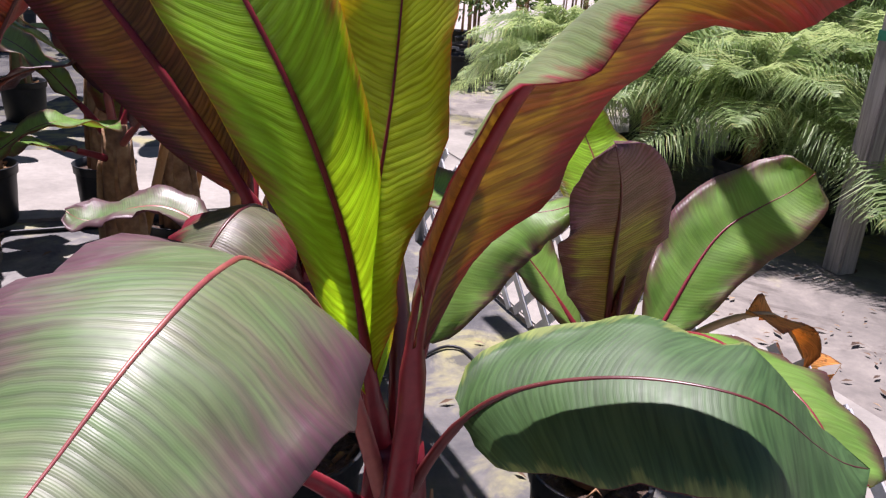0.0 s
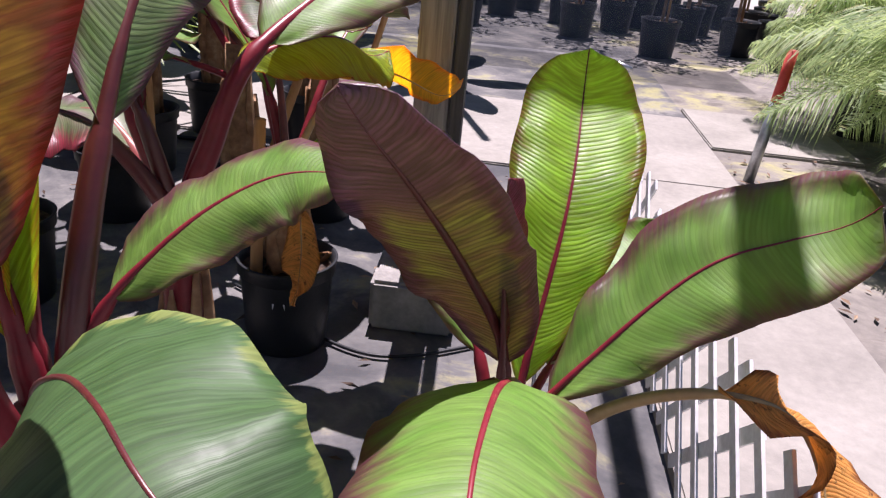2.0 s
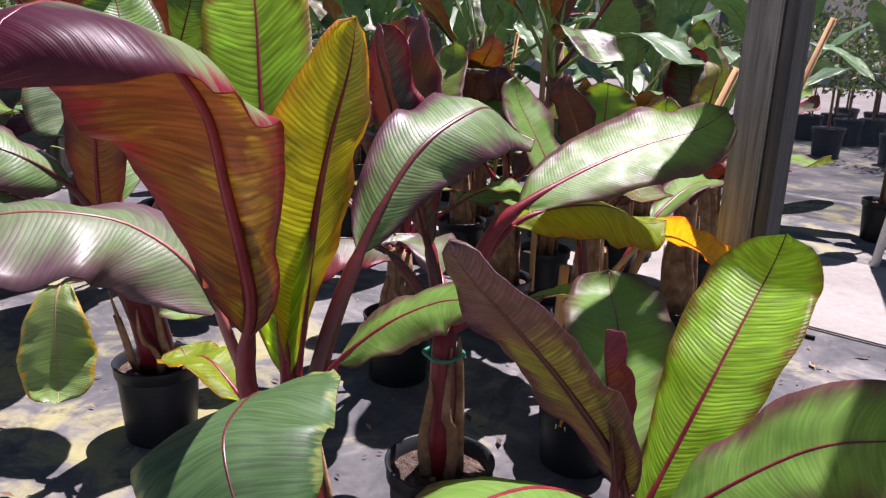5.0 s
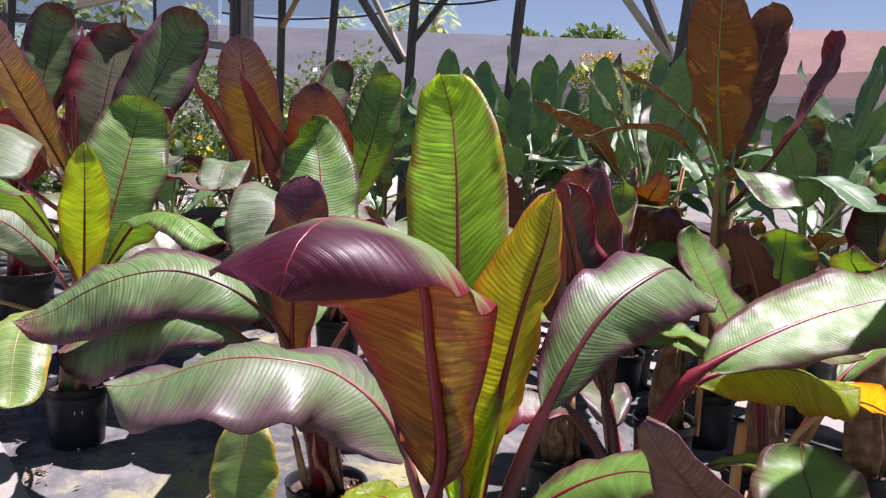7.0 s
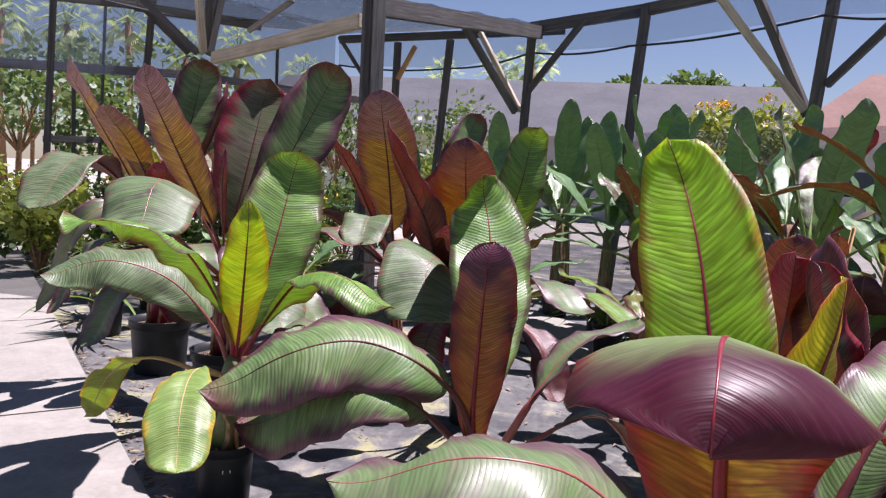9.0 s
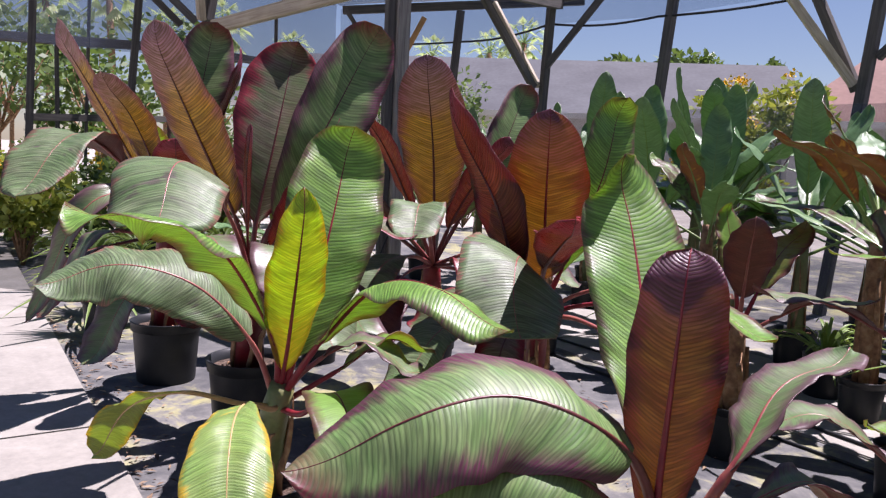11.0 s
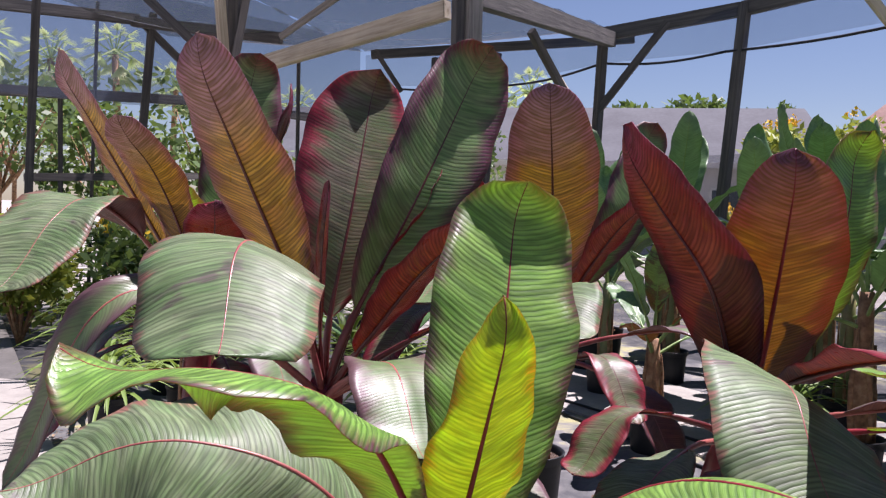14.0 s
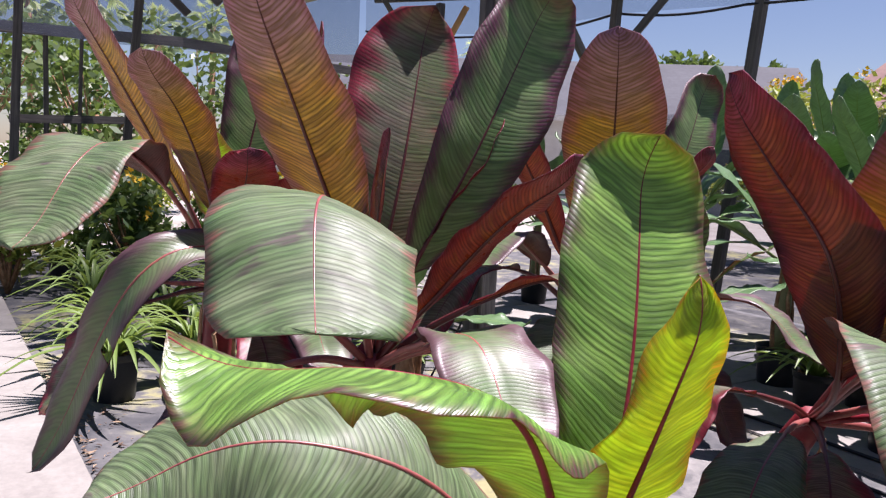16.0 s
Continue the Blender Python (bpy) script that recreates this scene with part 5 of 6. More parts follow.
pot(-4.85, -0.9, 0.225, 0.40)
p = plant(-4.85, -0.9, 0.36, "tall red banana plant with plum leaf backs in a large pot")
trunk(p, 0.7, 0.085, 0.07, stem_red, (0.12, 0.03), 5)
F = (-4.74, -0.88, 0.95)
grown(p, [
    ("plum", [F, (-4.66, -1.0, 1.3), (-4.54, -1.25, 1.8), (-4.45, -1.49, 2.22)], 0.32, opt(start=0.28, fold=12, rib=0.018)),
    ("plum", [F, (-4.5, -0.9, 1.35), (-4.2, -0.98, 1.68), (-3.93, -1.09, 1.87)], 0.22, opt(start=0.34, rib=0.016)),
    ("sheen", [F, (-4.75, -0.8, 1.4), (-4.85, -0.7, 1.9), (-4.95, -0.63, 2.35)], 0.36, opt(face=(0.9, 0.35, 0.3), hook=0.06, start=0.26, fold=10, rib=0.02)),
    ("sage", [F, (-4.4, -1.0, 1.32), (-4.0, -1.15, 1.56), (-3.7, -1.22, 1.5), (-3.42, -1.3, 1.22)], 0.36, opt(start=0.4, rib=0.018)),
    ("red", [F, (-4.72, -0.75, 1.3), (-4.76, -0.55, 1.75), (-4.8, -0.4, 2.18)], 0.26, opt(start=0.3, rib=0.018)),
    ("red", [F, (-4.55, -0.75, 1.1), (-4.4, -0.6, 1.35), (-4.3, -0.45, 1.5)], 0.24, opt(start=0.3, rib=0.018)),
    ("dusk", [F, (-4.5, -1.0, 1.0), (-4.3, -1.2, 1.0), (-4.2, -1.35, 0.7)], 0.2, opt(start=0.4, rib=0.016)),
    ("green", [F, (-4.6, -0.85, 1.2), (-4.45, -0.9, 1.5), (-4.3, -0.95, 1.62)], 0.24, opt(start=0.35, rib=0.016)),
    ("red", [F, (-4.5, -0.8, 1.15), (-4.25, -0.75, 1.4), (-4.05, -0.72, 1.55)], 0.26, opt(start=0.35, rib=0.018)),
    ("dusk", [F, (-4.45, -0.65, 1.0), (-4.1, -0.5, 1.0), (-3.9, -0.4, 0.75)], 0.26, opt(start=0.42, rib=0.017)),
    ("red", [F, (-4.45, -0.75, 0.9), (-4.15, -0.65, 0.8), (-3.98, -0.6, 0.5)], 0.26, opt(start=0.42, rib=0.016)),
    ("red", [F, (-4.5, -1.05, 0.95), (-4.3, -1.3, 0.85), (-4.2, -1.45, 0.5)], 0.24, opt(start=0.42, rib=0.016)),
])

pot(-3.66, 1.26, 0.16, 0.30)
p = plant(-3.66, 1.26, 0.27, "red banana plant with a broad backlit amber leaf")
trunk(p, 0.5, 0.07, 0.055, stem_red, (0.3, -0.1), 6)
F = (-3.38, 1.17, 0.76)
grown(p, [
    ("amber", [F, (-3.12, 1.1, 1.05), (-2.92, 1.03, 1.4), (-2.77, 0.98, 1.77)], 0.37, opt(start=0.26, fold=10, rib=0.018, taper=0.55, root=0.6)),
    ("ribbed", [F, (-3.18, 1.24, 1.1), (-3.08, 1.35, 1.5), (-3.16, 1.44, 1.88)], 0.28, opt(face=(0.9, 0.3, 0.3), hook=0.06, start=0.24, fold=8, rib=0.018)),
    ("red", [F, (-3.0, 0.95, 1.0), (-2.88, 0.8, 1.35), (-3.0, 0.68, 1.6), (-3.14, 0.56, 1.85)], 0.29, opt(taper=0.5, start=0.36, fold=14, rib=0.018)),
    ("red", [F, (-2.95, 1.05, 1.05), (-2.4, 0.95, 1.25), (-1.86, 0.8, 1.33)], 0.24, opt(start=0.36, rib=0.018)),
    ("sage", [F, (-2.82, 0.92, 1.1), (-2.5, 0.80, 1.165), (-2.34, 0.75, 1.06), (-2.21, 0.74, 0.88)], 0.42, opt(start=0.42, fold=-3, droop=0.15, rib=0.014, root=0.3, taper=0.22, face=(0.75, 0.05, 0.65))),
    ("green", [F, (-3.0, 1.3, 0.9), (-2.6, 1.6, 1.0), (-2.3, 1.8, 0.85)], 0.22, opt(start=0.4, rib=0.016)),
    ("red", [F, (-3.3, 1.0, 0.85), (-3.25, 0.7, 0.9), (-3.15, 0.5, 0.7)], 0.2, opt(start=0.4, rib=0.016)),
    ("sage", [F, (-3.05, 0.85, 0.85), (-2.75, 0.55, 0.82), (-2.55, 0.35, 0.58)], 0.24, opt(start=0.42, rib=0.016)),
    ("dusk", [F, (-3.0, 1.25, 0.95), (-2.65, 1.42, 1.05), (-2.3, 1.5, 0.9)], 0.24, opt(start=0.42, rib=0.016)),
    ("red", [F, (-3.1, 1.0, 0.8), (-2.85, 0.85, 0.72), (-2.7, 0.78, 0.42)], 0.24, opt(start=0.42, rib=0.016)),
    ("dusk", [F, (-3.1, 1.3, 0.8), (-2.8, 1.45, 0.7), (-2.65, 1.5, 0.4)], 0.24, opt(start=0.42, rib=0.016, flip=True)),
])

pot(-4.75, 0.84, 0.17, 0.30)
p = plant(-4.75, 0.84, 0.27, "tall red banana plant with dark drooping lower leaves")
trunk(p, 0.6, 0.08, 0.06, stem_red, (0.25, -0.05), 6)
F = (-4.52, 0.8, 0.85)
grown(p, [
    ("plum", [F, (-4.32, 0.76, 1.2), (-4.1, 0.7, 1.6), (-3.88, 0.6, 2.1)], 0.40, opt(taper=0.5, start=0.26, fold=12, rib=0.018)),
    ("sheen", [F, (-4.5, 0.98, 1.2), (-4.48, 1.2, 1.6), (-4.66, 1.4, 2.05)], 0.28, opt(face=(0.9, 0.3, 0.3), start=0.26, fold=10, rib=0.018)),
    ("sage", [F, (-4.1, 0.7, 1.1), (-3.55, 0.56, 1.3), (-3.2, 0.48, 1.1)], 0.28, opt(start=0.42, rib=0.018)),
    ("dusk", [F, (-4.3, 0.55, 1.1), (-4.0, 0.25, 1.3), (-3.75, 0.02, 1.15)], 0.26, opt(start=0.4, rib=0.018)),
    ("red", [F, (-4.5, 0.65, 1.2), (-4.5, 0.45, 1.6), (-4.5, 0.25, 1.85)], 0.26, opt(start=0.3, rib=0.018)),
    ("red", [F, (-4.35, 0.9, 1.2), (-4.2, 1.05, 1.5), (-4.1, 1.2, 1.66)], 0.24, opt(start=0.3, rib=0.018)),
    ("red", [F, (-4.2, 0.85, 0.9), (-3.9, 0.9, 0.95), (-3.7, 0.95, 0.7)], 0.2, opt(start=0.4, rib=0.016)),
    ("sage", [F, (-4.15, 0.62, 0.95), (-3.75, 0.4, 0.95), (-3.5, 0.25, 0.68)], 0.26, opt(start=0.42, rib=0.017)),
    ("dusk", [F, (-4.2, 1.05, 1.0), (-3.95, 1.3, 1.05), (-3.75, 1.5, 0.8)], 0.24, opt(start=0.42, rib=0.017)),
    ("red", [F, (-4.25, 0.45, 1.1), (-3.95, 0.1, 1.15), (-3.75, -0.15, 0.85)], 0.2, opt(start=0.45, rib=0.017)),
    ("dusk", [F, (-4.2, 0.6, 0.85), (-3.85, 0.45, 0.75), (-3.65, 0.35, 0.45)], 0.26, opt(start=0.42, rib=0.016, flip=True)),
    ("dusk", [F, (-4.25, 0.95, 0.85), (-3.95, 1.1, 0.75), (-3.8, 1.2, 0.45)], 0.26, opt(start=0.42, rib=0.016, flip=True)),
])


# ---- rows behind ----
def ring_plant(x, y, z, h, n, kinds, width, length, seed, text, stem=None, spread=0.55, sheath=True):
    r = random.Random(seed)
    q = plant(x, y, z, text)
    trunk(q, h, 0.065, 0.045, stem or husk, (0, 0), 5 if sheath else 0)
    a0 = r.random() * 6.28
    for k in range(n):
        a = a0 + k * 2.4
        f = k / max(1, n - 1)
        el = 1.35 - spread * 1.9 * f + 0.15 * r.random()
        ln = length * (0.85 + 0.3 * r.random())
        d = Vector((math.cos(a), math.sin(a), 0))
        foot = Vector((0, 0, h * (0.75 + 0.2 * (1 - f))))
        p1 = foot + (d * math.cos(el) + Vector((0, 0, math.sin(el)))) * ln * 0.3
        p2 = foot + (d * math.cos(el) * 1.1 + Vector((0, 0, math.sin(el) * 0.96))) * ln * 0.65
        p3 = foot + (d * math.cos(el) * 1.25 + Vector((0, 0, math.sin(el) * (0.96 - 0.35 * f)))) * ln
        leaf(q, kinds[k % len(kinds)], [foot, p1, p2, p3], width * (0.85 + 0.3 * r.random()), start=0.3, rib=0.015, fold=10, ripple=0.008, taper=0.6)
    return q


pot(-2.0, 2.95, 0.145, 0.29)
p = plant(-2.0, 2.95, 0.26, "tall banana plant with dark red blotched leaves, some torn")
trunk(p, 1.1, 0.055, 0.04, husk, (0.06, -0.05), 7)
F = (-1.92, 2.88, 1.2)
grown(p, [
    ("blotch", [F, (-1.86, 2.8, 1.45), (-1.55, 2.53, 1.75), (-1.22, 2.28, 2.1)], 0.30, opt(start=0.25, rib=0.016, roll=-20)),
    ("blotch", [F, (-1.98, 2.95, 1.5), (-2.02, 3.05, 1.85), (-2.1, 3.2, 2.25)], 0.28, opt(start=0.25, rib=0.016, flip=True)),
    ("red", [F, (-1.8, 3.0, 1.45), (-1.78, 3.2, 1.75), (-1.82, 3.37, 2.1)], 0.26, opt(start=0.3, rib=0.016, flip=True)),
    ("blotch", [F, (-1.98, 2.7, 1.5), (-2.05, 2.45, 1.6), (-2.15, 2.15, 1.5)], 0.24, opt(start=0.35, rib=0.014, torn=1)),
    ("blotch", [F, (-2.0, 2.8, 1.55), (-2.2, 2.6, 1.8), (-2.34, 2.45, 1.86)], 0.22, opt(start=0.35, rib=0.014)),
    ("plain", [F, (-1.7, 2.95, 1.35), (-1.4, 3.0, 1.4), (-1.1, 3.05, 1.25)], 0.24, opt(start=0.35, rib=0.014)),
    ("blotch", [F, (-1.75, 2.75, 1.35), (-1.5, 2.7, 1.42), (-1.25, 2.7, 1.25)], 0.24, opt(start=0.4, rib=0.014)),
])

rows = [(-1.68, 2.5, 0.5, ["green", "dusk", "amber"], 0.6), (-1.12, 2.58, 0.5, ["green", "dusk", "amber"], 0.6), (-2.9, 3.0, 1.0, ["blotch", "plain", "blotch"], 1.0),
        (-1.07, 3.02, 0.6, ["green", "red"], 0.6), (-4.9, 2.9, 0.9, ["plain", "blotch"], 0.9), (-3.9, 3.5, 1.1, ["plain", "blotch", "red"], 1.1)]
for k, (x, y, h, kinds, ln) in enumerate(rows):
    pot(x, y, 0.145, 0.28)
    ring_plant(x, y, 0.25, h, 7, kinds, 0.24, ln, 40 + k, "banana plant with blotched red and green leaves" if "blotch" in kinds else "red banana plant with green and dusky leaves")
greens = [ring_plant(-6.3, 3.1, 0.2, 0.9, 8, ["plain"], 0.29, 1.22, 61, "tall green banana plant in a black pot", stem_green), ring_plant(-8.2, 2.4, 0.2, 1.0, 8, ["plain"], 0.30, 1.15, 62, "tall green banana plant in a black pot", stem_green)]
pot(-6.3, 3.1, 0.17, 0.3)
pot(-8.2, 2.4, 0.17, 0.3)
for k, (x, y) in enumerate([(-7.2, 2.2), (-8.6, 3.4), (-5.2, 3.9), (-6.9, 4.1), (-4.2, 4.6), (-9.6, 2.2), (-3.2, 5.9), (-4.6, 6.0), (-6.0, 5.2), (-2.2, 6.1), (-5.7, 3.4), (-7.6, 3.0), (-8.9, 2.9), (-7.8, 4.6), (-5.4, 4.7), (-6.6, 3.7), (-9.2, 1.4), (-3.8, 5.2)]):
    copy_thing(greens[k % 2], pose(x, y, 0.2, 0, 0, 67 * k) @ Matrix.Scale(0.85 + 0.07 * (k % 4), 4))
    pot(x, y, 0.17, 0.3)


# ---- feather palms beside the path ----
def leaf_cards(name, centres, size, material, parent=None, seed=1, long=1.8):
    """Many small pointed leaves."""
    r = random.Random(seed)
    vs, fs = [], []
    for c in centres:
        a = Vector((r.gauss(0, 1), r.gauss(0, 1), r.gauss(0.2, 0.8))).normalized()
        b = a.orthogonal().normalized()
        b = Matrix.Rotation(r.random() * 6.28, 3, a) @ b
        s = size * (0.6 + 0.8 * r.random())
        o = len(vs)
        vs += [c, c + a * s * long * 0.5 + b * s * 0.5, c + a * s * long, c + a * s * long * 0.5 - b * s * 0.5]
        fs.append((o, o + 1, o + 2, o + 3))
    return mesh_ob(name, vs, fs, material, parent, smooth=False)


def foliage(name, stops, through_c, amount=0.3, rough=0.5):
    m, nt, b = nodes_of(name)
    geo = nt.nodes.new("ShaderNodeNewGeometry")
    c = ramp(nt, geo.outputs["Random Per Island"], stops)
    nt.links.new(c, b.inputs["Base Color"])
    b.inputs["Roughness"].default_value = rough
    tr = nt.nodes.new("ShaderNodeBsdfTranslucent")
    nt.links.new(mix(nt, 0.5, c, through_c), tr.inputs["Color"])
    ms = nt.nodes.new("ShaderNodeMixShader")
    ms.inputs[0].default_value = amount
    nt.links.new(b.outputs[0], ms.inputs[1])
    nt.links.new(tr.outputs[0], ms.inputs[2])
    nt.links.new(ms.outputs[0], nt.nodes["Material Output"].inputs["Surface"])
    return m


palm_leaf = foliage("palm_leaflets", [(0.0, (0.11, 0.20, 0.06)), (0.5, (0.23, 0.35, 0.12)), (0.92, (0.36, 0.46, 0.20)), (1.0, (0.50, 0.44, 0.16))], (0.6, 0.7, 0.3), 0.5, 0.55)
bush_leaf = foliage("bush_leaves", [(0.0, (0.045, 0.09, 0.025)), (0.6, (0.08, 0.14, 0.035)), (1.0, (0.13, 0.18, 0.05))], (0.2, 0.3, 0.04))
lime_leaf = foliage("bright_leaves", [(0.0, (0.14, 0.20, 0.03)), (0.6, (0.22, 0.28, 0.04)), (1.0, (0.32, 0.34, 0.06))], (0.4, 0.42, 0.04))
flower_mat = plain("yellow_petals", [(0.3, (0.80, 0.45, 0.01)), (0.7, (0.85, 0.60, 0.02))], 20, 0.6)
strap_leaf = foliage("strap_leaves", [(0.0, (0.07, 0.14, 0.03)), (0.6, (0.14, 0.22, 0.045)), (1.0, (0.30, 0.36, 0.12))], (0.3, 0.4, 0.05))


def feather_palm(x, y, n, length, seed, h=0.25, drop=1.0):
    r = random.Random(seed)
    t = base("feather_palm", x, y, 0)
    mesh_ob("trunk", *tube([(0, 0, 0.2), (0.01, 0, h + 0.1), (0, 0.01, h + 0.25)], [0.05, 0.055, 0.03], 10), husk, t)
    for k in range(n):
        a, el = k * 2.4 + r.random() * 0.4, 1.45 - 1.35 * (k / n) + 0.2 * r.random()
        d = Vector((math.cos(a), math.sin(a), 0))
        ln = length * (0.8 + 0.4 * r.random())
        pts = [Vector((0, 0, h + 0.2)) + d * (math.cos(el) * s * ln + 0.12 * ln * s * s) + Vector((0, 0, math.sin(el) * s * ln - drop * 0.55 * ln * s * s)) for s in (0, 0.3, 0.6, 0.85, 1.0)]
        C, L = glide(pts, 40)
        pieces = [tube(C[::3], [0.006 * (1 - i / 15) + 0.0012 for i in range(len(C[::3]))], 5)]
        vs, fs = [], []
        for i in range(4, 40):
            tdir = (C[min(i + 1, 39)] - C[i - 1]).normalized()
            side = tdir.cross(Vector((0, 0, 1))).normalized()
            for sg in (1, -1):
                for j in range(3):
                    s = i / 39
                    ll = 0.40 * length * math.sin(math.pi * min(1.0, 0.16 + 0.8 * s)) * (0.8 + 0.4 * r.random())
                    w = side * sg * (0.9 + 0.2 * r.random()) + tdir * (0.55 + 0.3 * r.random()) + Vector((0, 0, 0.25 - 0.5 * r.random()))
                    w.normalize()
                    p0 = C[i] + tdir * 0.007 * j
                    p1 = p0 + w * ll * 0.5 + Vector((0, 0, 0.01))
                    p2 = p0 + w * ll - Vector((0, 0, (0.18 + 0.3 * r.random()) * ll))
                    wd = tdir * 0.0045
                    o = len(vs)
                    vs += [p0 - wd * 0.5, p0 + wd * 0.5, p1 + wd, p1 - wd, p2]
                    fs += [(o, o + 1, o + 2, o + 3), (o + 3, o + 2, o + 4)]
        pieces.append((vs, fs))
        mesh_ob("frond", *joined(pieces), palm_leaf, t, smooth=False)
    return tagged(t, "green feathery palm in a black pot", "palm", "potted palms")


palms = [feather_palm(1.25, 4.75, 28, 0.9, 3, 0.45), feather_palm(2.1, 5.1, 32, 1.05, 4, 0.5), feather_palm(3.0, 4.6, 34, 1.05, 5, 0.4)]
for x, y in ((1.25, 4.75), (2.1, 5.1), (3.0, 4.6)):
    pot(x, y, 0.2, 0.38)
for k, (x, y, s) in enumerate([(1.75, 4.35, 0.95), (2.45, 4.4, 1.0), (2.9, 3.85, 0.95), (3.5, 4.9, 1.2), (2.4, 5.3, 1.3), (1.6, 5.9, 1.0), (2.7, 5.8, 1.15), (3.7, 5.4, 1.1), (0.9, 6.6, 0.9), (3.4, 3.9, 0.95), (2.0, 6.7, 1.2), (4.2, 4.4, 1.1), (3.3, 6.7, 1.3)]):
    copy_thing(palms[k % 3], pose(x, y, 0, 0, 0, 80 * k) @ Matrix.Scale(s, 4))
    pot(x, y, 0.2, 0.38)


# ---- potted saplings in the far bed ----
def sapling(x, y, h, seed):
    r = random.Random(seed)
    t = base("sapling", x, y, 0.25)
    mesh_ob("stem", *tube([(0, 0, 0), (0.01, 0.01, h * 0.5), (0.0, 0.02, h)], [0.016, 0.013, 0.008], 7), husk, t)
    cs = []
    for k in range(260):
        a, q, z = r.random() * 6.28, 0.36 * math.sqrt(r.random()), h * (0.5 + 0.65 * r.random())
        q *= 1.2 - abs(z / h - 0.8)
        cs.append(Vector((q * math.cos(a), q * math.sin(a), z)))
    leaf_cards("crown", cs, 0.045, bush_leaf, t, seed)
    mesh_ob("support_stake", *tube([(0.05, 0, 0), (0.05, 0, h * 0.9)], [0.012, 0.012], 7), wood_tan, t, "tan bamboo stake")
    return tagged(t, "young staked tree in a black nursery pot", "potted tree", "potted trees")


sap = [sapling(-3.2, 8.6, 1.2, 1), sapling(-2.0, 8.9, 1.4, 2), sapling(-1.0, 8.5, 1.0, 3)]
spots = [(-3.2, 8.6), (-2.0, 8.9), (-1.0, 8.5)]
for k in range(60):
    x, y = -7.5 + (k % 15) * 0.7 + 0.2 * rng.random(), 9.3 + (k // 15) * 0.9 + 0.3 * rng.random() + 0.05 * (k % 10)
    copy_thing(sap[k % 3], pose(x, y, 0.25, 0, 0, 50 * k) @ Matrix.Scale(0.9 + 0.3 * rng.random(), 4))
    spots.append((x, y))
for x, y in spots + [(0.2 + 0.55 * k - (k // 7) * 4.1, 9.0 + 0.65 * (k // 7) + 0.1 * (k % 3)) for k in range(21)]:
    pot(x, y, 0.2, 0.36, text="black plastic nursery pot in the far bed")


# ---- houses, trees and planting beyond ----
shingle_grey = plain("grey_shingles", [(0.3, (0.05, 0.053, 0.062)), (0.7, (0.075, 0.08, 0.09))], 0.6, 0.9, bump=0.5, fine=6)
shingle_red = plain("red_brown_shingles", [(0.3, (0.15, 0.08, 0.065)), (0.7, (0.20, 0.115, 0.095))], 0.6, 0.9, bump=0.5, fine=6)
stucco = plain("pale_stucco", [(0.3, (0.55, 0.53, 0.50)), (0.7, (0.66, 0.64, 0.60))], 2, 0.9, bump=0.3)
trim_mat = plain("white_trim", [(0.3, (0.62, 0.60, 0.56)), (0.7, (0.74, 0.72, 0.68))], 4, 0.7)
glass_dark, gnt, gb = nodes_of("window_glass")
gb.inputs["Base Color"].default_value = (0.03, 0.04, 0.05, 1)
gb.inputs["Roughness"].default_value = 0.06


def house(name, a, b, depth, eave, ridge, material, text, hip=0.0, over=0.5):
    """A long house with a ridge from a to b on the plan."""
    a, b = Vector((*a, 0)), Vector((*b, 0))
    way = (b - a).normalized()
    side = Vector((-way.y, way.x, 0))
    h = base(name, (a.x + b.x) / 2, (a.y + b.y) / 2, 0, math.degrees(math.atan2(way.y, way.x)))
    ln = (b - a).length
    part("wall", box_bm(ln - 2 * over, depth - 2 * over, eave + 0.1, 0.0, (0, 0, eave / 2)), stucco, h)
    e, r, t = depth / 2, ln / 2, 0.16
    vs, fs = [], []
    for lift in (0, -t):
        vs += [(-r, -e, eave + lift), (r, -e, eave + lift), (r, e, eave + lift), (-r, e, eave + lift), (-r + hip, 0, ridge + lift), (r - hip, 0, ridge + lift)]
    up = [(0, 1, 5, 4), (2, 3, 4, 5), (1, 2, 5), (3, 0, 4)]
    fs = up + [tuple(i + 6 for i in f[::-1]) for f in up] + [(0, 6, 7, 1), (1, 7, 8, 2), (2, 8, 9, 3), (3, 9, 6, 0)]
    mesh_ob("roof", vs, fs, material, h, smooth=False)
    for sgn in (-1, 1):
        part("fascia", box_bm(ln, 0.06, 0.22, 0.0, (0, sgn * (e + 0.035), eave - 0.09)), trim_mat, h)
        for k in range(-2, 3):
            w = part("window", box_bm(1.3, 0.08, 1.0, 0.0, (k * ln / 6, sgn * (depth / 2 - over + 0.03), eave * 0.6)), trim_mat, h)
            part("pane", box_bm(1.1, 0.02, 0.82, 0.0, (k * ln / 6, sgn * (depth / 2 - over + 0.085), eave * 0.6)), glass_dark, w)
    return tagged(h, text, "house")


house("house", (-41.0, -2.0), (-32.6, 21.3), 12, 3.6, 6.5, shingle_grey, "long low house with a grey shingle roof")
house("house", (-26.8, 17.2), (-18.5, 31.0), 9, 3.3, 6.1, shingle_red, "low stucco house with a red-brown shingle roof", 3.2)


def crown_points(r, blobs, n):
    out = []
    for k in range(n):
        c, q = r.choice(blobs)
        d = Vector((r.gauss(0, 1), r.gauss(0, 1), r.gauss(0, 1))).normalized() * (0.45 + 0.6 * r.random()) * q
        d.z *= 0.8
        out.append(Vector(c) + d)
    return out


